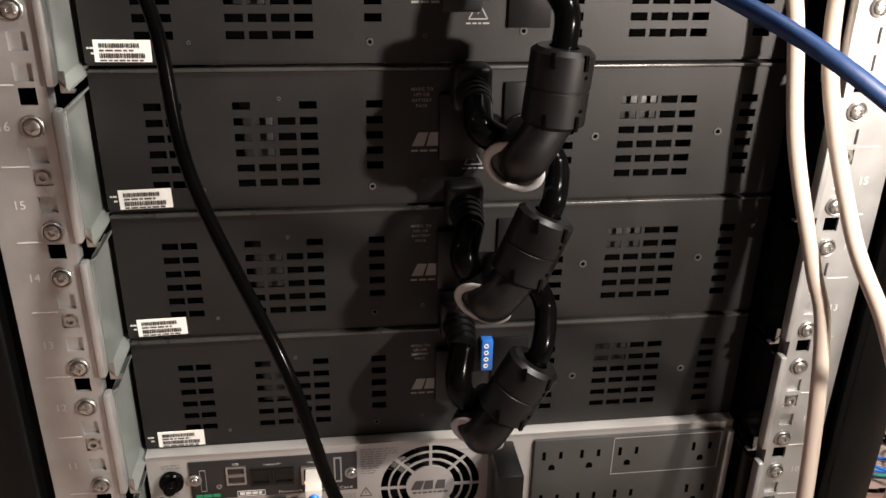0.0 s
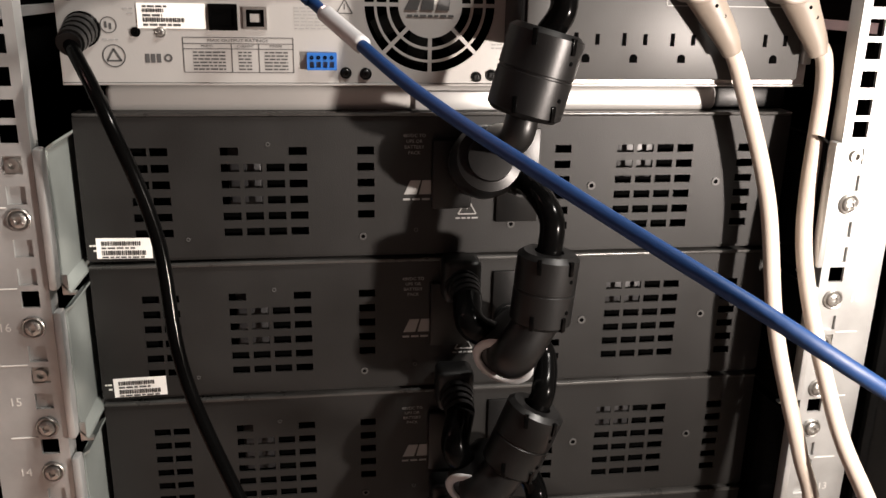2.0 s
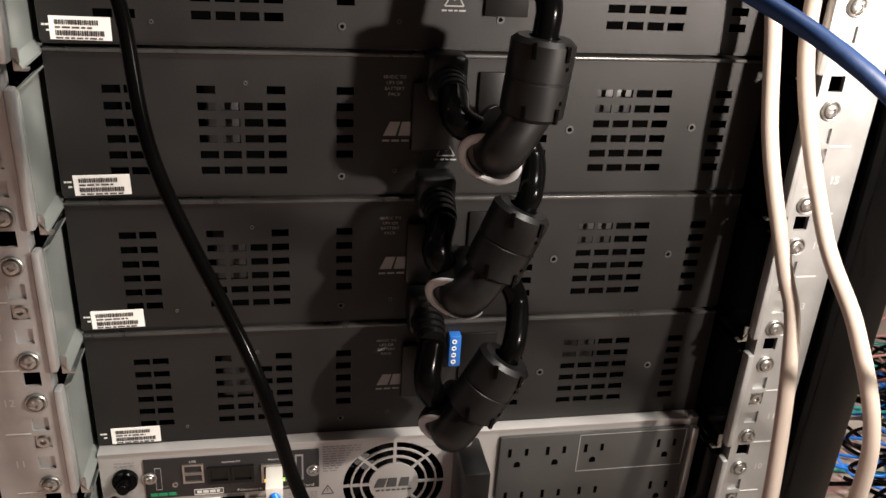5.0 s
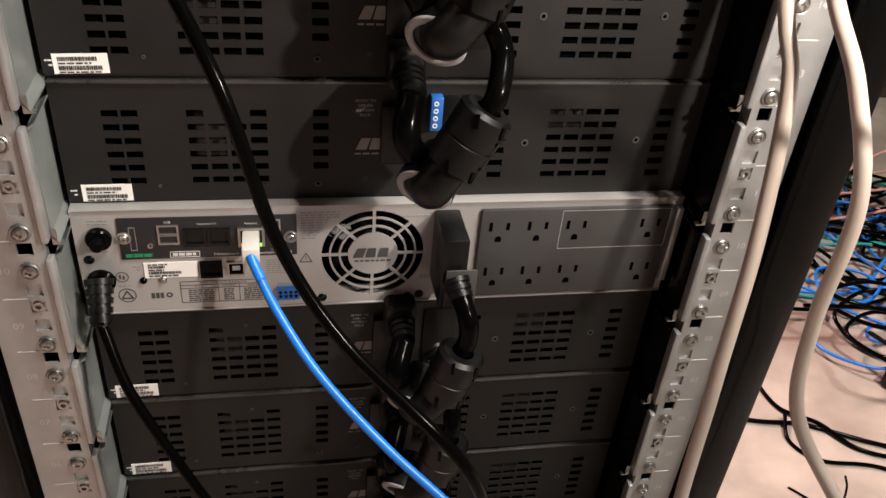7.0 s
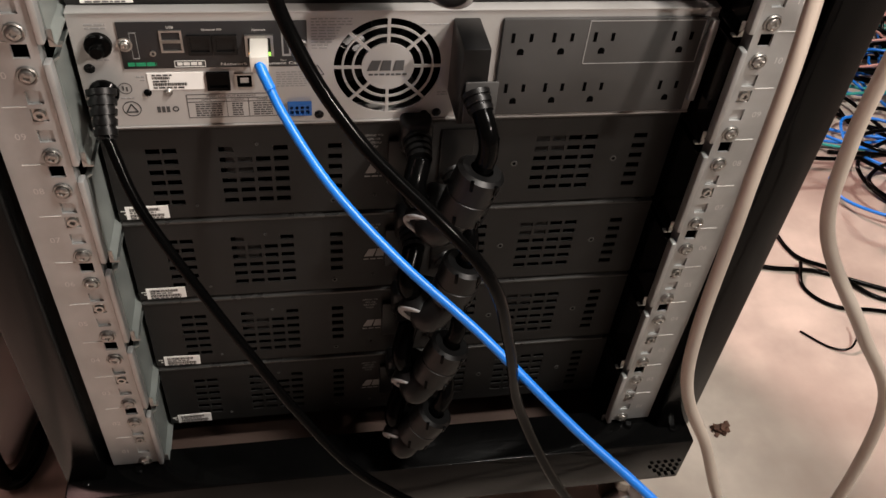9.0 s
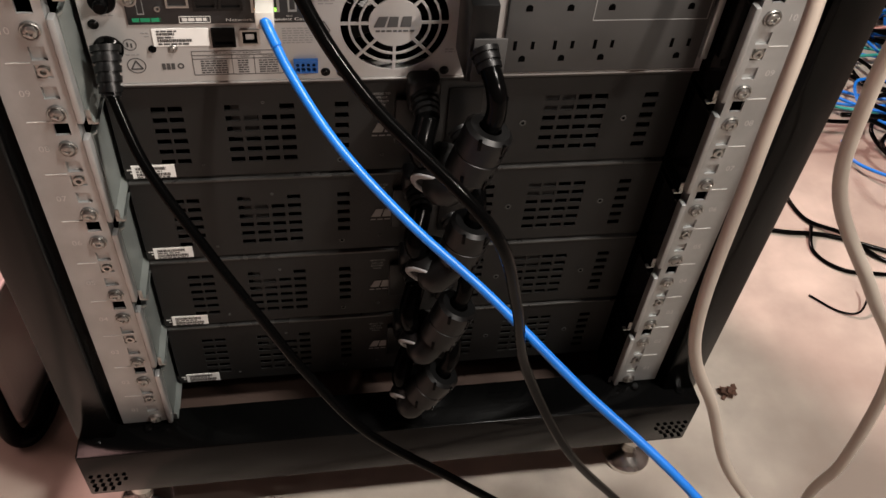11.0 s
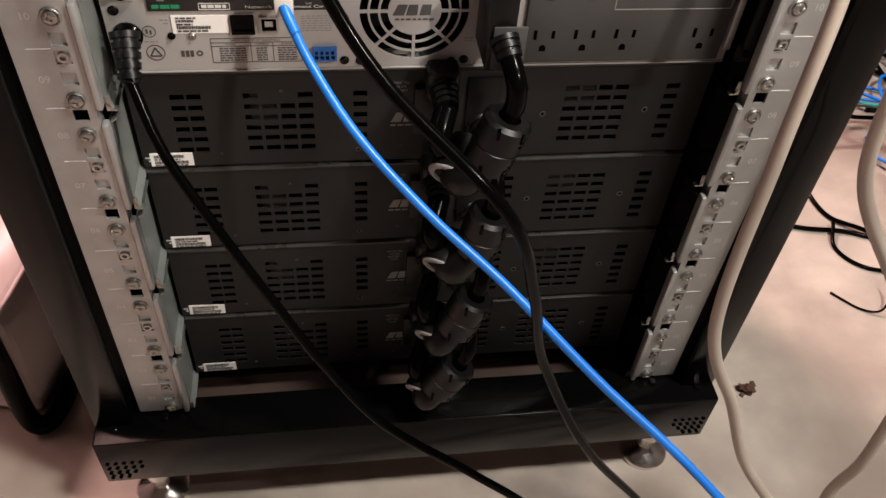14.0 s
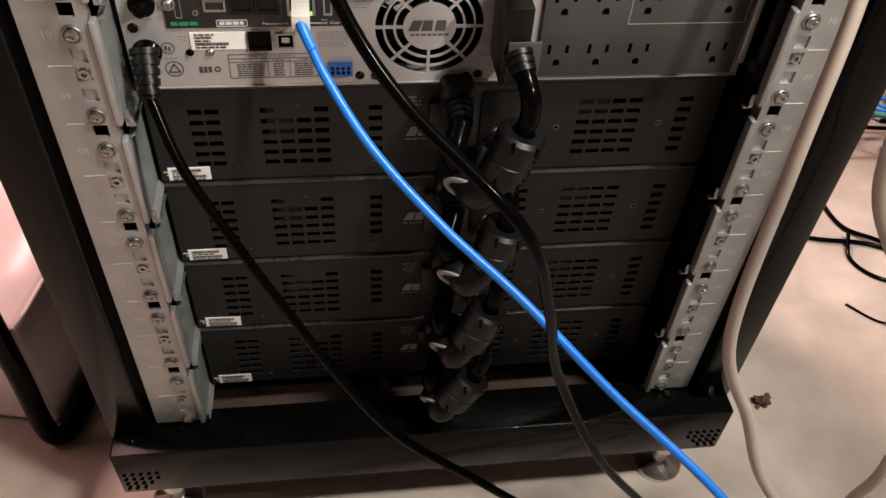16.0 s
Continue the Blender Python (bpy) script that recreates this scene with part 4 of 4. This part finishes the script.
def battery_link(start, mid, fa, fb, loop, plug, big=False, r=0.0168, label="black battery cable with a ferrite core and angled plug"):
    """A cable from one socket through a ferrite core to the plug of the next pack."""
    t = thing("battery_cable", label, "cable", plug, "battery cables between the packs")
    fa, fb = Vector(fa), Vector(fb)
    ax = (fb - fa).normalized()
    part("jacket", tube(bmesh.new(), [start, *mid, fa + ax * 0.004], 0.0068, 16, 10), M_RUBBER, t, smooth=True)
    boot(t, start, Vector(start).lerp(Vector(mid[0]), 0.6), 0.0098, 0.0080, 3)
    b = bmesh.new()
    L = (fb - fa).length
    lathe(b, [(0.008, 0), (r - 0.003, 0), (r, 0.0025), (r, L * 0.48), (r - 0.0006, L * 0.49), (r - 0.0006, L * 0.51), (r, L * 0.52), (r, L - 0.0025), (r - 0.003, L), (0.008, L)], aim(fa, fb), 32)
    core = part("ferrite_core", b, M_RUBBER_MATT, t, "thick black ferrite core")
    side = ax.cross(Vector((0, -1, 0))).normalized()
    for k, s in ((0.12, 1), (0.88, 1), (0.12, -1), (0.88, -1)):
        b = bmesh.new()
        q = fa.lerp(fb, k) + Vector((0, -1, 0)) * (r * 0.86) + side * (s * r * 0.5)
        m = aim(q, q + Vector((0, -1, 0)) * 0.86 + side * (s * 0.5))
        box(b, -0.0012, 0.0012, -0.0040, 0.0040, -0.001, 0.0012, 0.0003, m=m)
        part("latch", b, M_RUBBER, core)
    # near-black dots for the shade in the core's dimples
    for k in (0.3, 0.72):
        b = bmesh.new()
        q = fa.lerp(fb, k) + Vector((0, -1, 0)) * (r * 0.80) - side * (r * 0.58)
        m = aim(q, q + Vector((0, -1, 0)) * 0.80 - side * 0.58)
        lathe(b, [(0.0011, 0), (0.0011, 0.0006), (0, 0.0006)], m, 8)
        part("dimple_shade", b, M_DARK, core)
    if big:
        bp = Vector(plug)
        part("lead", tube(bmesh.new(), [fb - ax * 0.004, fb + ax * 0.012, bp + Vector((0.004, -0.004, 0.014)), bp + Vector((0, 0.012, 0.0))], 0.0085, 16, 8), M_RUBBER_MATT, t, smooth=True)
        b = bmesh.new()
        lathe(b, [(0.0150, -0.055), (0.0160, -0.030), (0.0200, -0.010), (0.0205, 0.002), (0.0185, 0.006), (0.0180, 0.010), (0.0130, 0.0115), (0.0125, 0.015), (0, 0.016)], facing(bp.x, bp.y + 0.006, bp.z) @ pose(0, 0, 0, -20, 0, 0), 32)
        part("round_plug", b, M_RUBBER_MATT, t, "round black locking plug")
        return t
    p = Vector(plug)
    face = Vector((p.x, PACK_Y - 0.002, p.z + 0.004))
    lp = Vector(loop)
    nrm = Vector((-0.46, -0.78, -0.42)).normalized()
    cup = aim(lp + Vector((0.002, 0.004, -0.008)), lp + Vector((0.002, 0.004, -0.008)) + nrm)
    part("lead", tube(bmesh.new(), [fb - ax * 0.004, fb.lerp(cup.translation, 0.5) + nrm * 0.007, cup @ Vector((0, 0, 0.0005)) + Vector((0.0028, 0, 0.0034))], 0.0122, 20, 10, taper=lambda q: 1.0 + 0.08 * q), M_RUBBER_MATT, t, smooth=True)
    part("lead", tube(bmesh.new(), [p, p.lerp(lp, 0.45) + Vector((-0.007, -0.004, 0.0)), cup @ Vector((-0.006, 0.004, -0.012))], 0.0085, 16, 10), M_RUBBER, t, smooth=True)
    b = bmesh.new()
    lathe(b, [(0.0120, -0.030), (0.0170, -0.014), (0.0185, -0.004), (0.0185, 0.0002), (0.0100, 0.0004), (0.0, 0.0004)], cup, 32)
    part("cup", b, M_RUBBER_MATT, t, "round black connector cup")
    b = bmesh.new()
    lathe(b, [(0.0132, 0.0006), (0.0132, 0.0022), (0.0138, 0.0026), (0.0172, 0.0022), (0.0180, 0.0012), (0.0180, 0.0006)], cup, 36)
    part("collar", b, M_GREY, t, "light grey plastic collar", smooth=True)
    boot(t, p.lerp(lp, 0.02) , p.lerp(face, 0.55), 0.0085, 0.0112, 4)
    b = boxed(-0.0115, 0.0115, -0.020, 0.0, -0.0135, 0.0135, 0.004, 3, m=Matrix.Translation(face))
    part("plug", b, M_RUBBER_MATT, t, "black moulded battery plug")
    return t


battery_link((0.0335, -0.0080, 1.032), [(0.0385, -0.0330, 1.026), (0.0405, -0.0390, 1.010)], (0.0345, -0.0360, 1.000), (0.0235, -0.0350, 0.958), None, (0.014, 0.000, 0.926), True, 0.0192)
battery_link((0.0330, 0.0200, 0.914), [(0.0375, -0.010, 0.914), (0.0435, -0.0290, 0.902)], (0.0425, -0.0320, 0.885), (0.0390, -0.0320, 0.844), (0.0200, -0.0270, 0.826), (0.0050, 0.004, 0.846))
battery_link((0.0330, 0.0200, 0.826), [(0.0400, -0.008, 0.828), (0.0480, -0.0150, 0.816), (0.0440, -0.0310, 0.802)], (0.0410, -0.0310, 0.793), (0.0255, -0.0310, 0.754), (0.0060, -0.0270, 0.742), (0.0025, 0.000, 0.774))
battery_link((0.0330, 0.0200, 0.737), [(0.0400, -0.008, 0.740), (0.0480, -0.0150, 0.724), (0.0435, -0.0310, 0.706)], (0.0400, -0.0310, 0.697), (0.0205, -0.0310, 0.660), (0.0060, -0.0270, 0.648), (0.0000, -0.004, 0.694))
battery_link((0.0370, -0.0085, 0.558), [(0.0425, -0.0290, 0.543), (0.0440, -0.0330, 0.528)], (0.0420, -0.0320, 0.514), (0.0300, -0.0310, 0.473), (0.0080, -0.0250, 0.462), (0.0060, 0.002, 0.497))
battery_link((0.0340, 0.0200, 0.470), [(0.0400, 0.000, 0.462), (0.0420, -0.0250, 0.440)], (0.0400, -0.0290, 0.424), (0.0310, -0.0290, 0.385), (0.0070, -0.0310, 0.372), (0.0060, 0.002, 0.410))
battery_link((0.0340, 0.0200, 0.381), [(0.0400, 0.000, 0.374), (0.0420, -0.0250, 0.350)], (0.0370, -0.0290, 0.330), (0.0220, -0.0290, 0.288), (0.0050, -0.0290, 0.278), (0.0060, 0.002, 0.322))
battery_link((0.0340, 0.0200, 0.292), [(0.0390, 0.000, 0.282), (0.0390, -0.0250, 0.258)], (0.0310, -0.0290, 0.236), (0.0120, -0.0270, 0.198), (0.0000, -0.0270, 0.194), (0.0040, 0.002, 0.232))

# blue sticker on the lowest socket of the upper stack
bs = thing("blue_tag", "small bright blue tag with pale letters beside a plug", "tag", (0.019, PACK_Y, unit(11) + 0.05))
part("card", boxed(0.0190, 0.0270, PACK_Y - 0.0075, PACK_Y - 0.0003, unit(11) + 0.055, unit(11) + 0.079, 0.0008), M_BLUE_PLASTIC, bs)
b = bmesh.new()
for k in range(4):
    ring(b, 0.0222, unit(11) + 0.0592 + 0.0052 * k, 0.0010, 0.0017, PACK_Y - 0.0080, PACK_Y - 0.0076, 10)
part("print", b, M_PRINT, bs)

# ---- floor clutter ----
def floor_cable(pts, r, mat, label):
    cable("loose_cable", label, [(x, y, max(z, r)) for x, y, z in pts], r, mat, "loose cables on the floor", 8, 8)


floor_cable([(0.36, 0.47, 0.003), (0.50, 0.375, 0.003), (0.60, 0.335, 0.003), (0.68, 0.318, 0.003), (0.78, 0.268, 0.003), (0.95, 0.20, 0.003)], 0.0034, M_RUBBER, "thin black cable lying on the floor")
floor_cable([(0.70, 0.56, 0.003), (0.655, 0.45, 0.003), (0.655, 0.36, 0.003), (0.70, 0.315, 0.008), (0.745, 0.26, 0.003), (0.86, 0.22, 0.003)], 0.0034, M_RUBBER, "thin black cable curving over the floor")
floor_cable([(0.655, 0.335, 0.009), (0.64, 0.29, 0.003), (0.67, 0.25, 0.003), (0.75, 0.23, 0.003), (0.84, 0.17, 0.003)], 0.0030, M_RUBBER, "thin black cable looping on the floor")
floor_cable([(0.596, 0.211, 0.002), (0.625, 0.180, 0.002), (0.650, 0.172, 0.006), (0.668, 0.190, 0.016), (0.672, 0.205, 0.024)], 0.0016, M_RUBBER, "short bent piece of black wire on the floor")
rnd = random.Random(8)
COLS = [(M_RUBBER, "black"), (M_BLUE, "blue"), (M_BLUE, "blue"), (M_RUBBER, "black"), (M_RUBBER, "black"), (M_TEAL, "teal"), (M_PINK, "pink"), (M_RUBBER, "black"), (M_BLUE, "blue")]
for i in range(50):
    mat, word = COLS[i % len(COLS)]
    cx, cy = rnd.uniform(0.82, 1.25), rnd.uniform(0.34, 0.95)
    rx, ry, a0 = rnd.uniform(0.06, 0.22), rnd.uniform(0.05, 0.16), rnd.uniform(0, 6.28)
    turns = rnd.uniform(0.8, 1.7)
    h = rnd.uniform(0.004, 0.05) if i % 3 else rnd.uniform(0.03, 0.16)
    pts = []
    k = int(8 * turns) + 2
    for j in range(k):
        a = a0 + turns * 2 * math.pi * j / (k - 1)
        f = 1 + 0.35 * math.sin(1.7 * a + i)
        pts.append((cx + rx * f * math.cos(a) + 0.02 * j, cy + ry * f * math.sin(a), 0.003 + h * abs(math.sin(a * 0.5 + i))))
    floor_cable(pts, 0.0028 if mat is not M_RUBBER else 0.0036, mat, "tangled %s cable on the floor" % word)
ad = thing("power_adapter", "black plastic power adapter among the tangled cables", "power adapter", (0.90, 0.35, 0))
part("case", boxed(-0.028, 0.028, -0.05, 0.05, 0.001, 0.034, 0.005, m=Matrix.Translation((0.90, 0.36, 0)) @ pose(0, 0, 0, 0, 0, 28)), M_RUBBER_MATT, ad)
part("label_plate", boxed(-0.020, 0.020, -0.03, 0.03, 0.0341, 0.0346, m=Matrix.Translation((0.90, 0.36, 0)) @ pose(0, 0, 0, 0, 0, 28)), M_INK_GREY, ad)
# dry scrap
b = bmesh.new()
rnd = random.Random(3)
for i in range(22):
    box(b, -0.0042, 0.0042, -0.0026, 0.0026, 0, 0.0011, 0.0004, 1, m=Matrix.Translation((0.419 + rnd.uniform(-0.008, 0.008), 0.067 + rnd.uniform(-0.005, 0.005), 0.0008 + 0.0004 * i)) @ pose(0, 0, 0, rnd.uniform(-18, 18), rnd.uniform(-18, 18), rnd.uniform(0, 180)))
tagged(part("debris", b, M_LEAF), "crumpled dry brown scrap on the concrete", "debris")

# wrapped crate and bent black tube beside the rack
cr = thing("wrapped_box", "low pale box wrapped in shiny crinkled plastic film", "box", (-0.46, 0.2, 0))
BOX_AT = pose(-0.4065, 0.1035, 0.0, 0, 0, -12)


def crinkled(bm, amount, cuts):
    """Subdivides a shell and pushes it in and out by noise, leaving the foot flat."""
    bmesh.ops.subdivide_edges(bm, edges=bm.edges[:], cuts=cuts, use_grid_fill=True)
    bm.normal_update()
    for v in bm.verts:
        if v.co.z > 0.01:
            v.co += v.normal * (noise.noise(v.co * 9) * amount + noise.noise(v.co * 34) * amount * 0.3)
    return bm


b = crinkled(boxed(-0.42, 0.0, 0.0, 0.62, 0.0005, 0.172, 0.010, 3), 0.006, 7)
bmesh.ops.transform(b, matrix=BOX_AT, verts=b.verts)
part("film", b, M_FILM, cr, "clear crinkled plastic film", smooth=True)
# the folded, doubled edge of the film along the top
for line, r in (([(0.0, 0.004, 0.1735), (0.001, 0.2, 0.1755), (0.0, 0.42, 0.1745), (0.0, 0.61, 0.1735)], 0.0028), ([(-0.41, 0.0, 0.1735), (-0.2, -0.001, 0.1755), (-0.004, 0.0, 0.1735)], 0.0028)):
    b = tube(bmesh.new(), line, r, 8, 8)
    bmesh.ops.transform(b, matrix=BOX_AT, verts=b.verts)
    part("film_fold", b, M_FILM, cr, smooth=True)
tb = thing("bent_tube", "thick black cable bent down to the floor beside a wrapped box", "tube", (-0.42, 0.09, 0))
part("pipe", tube(bmesh.new(), TUBE, 0.011, 14, 10), M_RUBBER, tb, smooth=True)

# ---- behind the rack ----
tab = thing("work_table", "brown wooden table behind the rack", "table", (0.2, 1.9, 0))
part("tabletop", boxed(-0.9, 1.3, 1.5, 2.3, 0.95, 0.985, 0.004), M_BROWN, tab)
for x in (-0.85, 1.25):
    for y in (1.55, 2.25):
        part("leg", boxed(x - 0.025, x + 0.025, y - 0.025, y + 0.025, 0, 0.9495, 0.003), M_BROWN_DARK, tab)
for x, w, h, mat, lab in ((0.10, 0.16, 0.115, M_BROWN, "open brown cardboard box on the table"), (0.33, 0.13, 0.10, M_BROWN_DARK, "dark shallow tray on the table")):
    t = thing("storage_box", lab, "box", (x, 1.6, 0.985))
    part("body", boxed(x - w / 2, x + w / 2, 1.54, 1.70, 0.9855, 0.985 + h, 0.003), mat, t)
    part("rim", boxed(x - w / 2 - 0.004, x + w / 2 + 0.004, 1.536, 1.704, 0.985 + h + 0.0002, 0.985 + h + 0.008, 0.002), mat, t)

cab = thing("storage_cabinet", "tall dark brown cabinet behind the rack", "cabinet", (1.25, 1.6, 0))
part("body", boxed(0.66, 1.75, 1.45, 1.95, 0.0, 1.9, 0.006), M_BROWN_DARK, cab)
part("door", boxed(0.675, 1.20, 1.432, 1.449, 0.05, 1.88, 0.003), M_BROWN_DARK, cab)
part("door", boxed(1.21, 1.735, 1.432, 1.449, 0.05, 1.88, 0.003), M_BROWN_DARK, cab)
part("handle", boxed(1.165, 1.177, 1.415, 1.4315, 0.95, 1.10, 0.003), M_STEEL, cab)
gear = thing("equipment_case", "tall black equipment case behind the rack", "equipment case", (-0.5, 1.2, 0))
part("case", boxed(-0.54, -0.34, 1.05, 1.35, 0.0, 1.5, 0.006), M_PAINT, gear)
for x in (-0.50, -0.42):
    part("trim", boxed(x, x + 0.008, 1.044, 1.0495, 0.3, 1.45, 0.001), M_ZINC, gear)
for pts, mat, word in (([(-0.16, 1.52, 1.01), (-0.10, 1.50, 1.005), (-0.055, 1.50, 1.03), (-0.045, 1.51, 1.10), (-0.05, 1.53, 1.30), (-0.06, 1.6, 1.6)], M_RUBBER, "black"), ([(0.075, 1.53, 0.99), (0.06, 1.51, 1.06), (0.045, 1.51, 1.15), (0.03, 1.55, 1.4)], M_RUBBER, "black"), ([(0.155, 1.72, 1.0), (0.16, 1.72, 1.15), (0.17, 1.73, 1.5)], M_RUBBER, "black")):
    cable("hanging_cable", "%s cable hanging over the table" % word, pts, 0.006, mat, "cables over the table", 8, 8)
yb = thing("parts_tray", "yellow plastic parts tray on the table", "tray", (-0.03, 1.62, 0.986))
part("tray", boxed(-0.09, 0.01, 1.56, 1.70, 0.986, 1.065, 0.006), M_YELLOW, yb)
part("rim", boxed(-0.094, 0.014, 1.556, 1.704, 1.0652, 1.072, 0.002), M_YELLOW, yb)
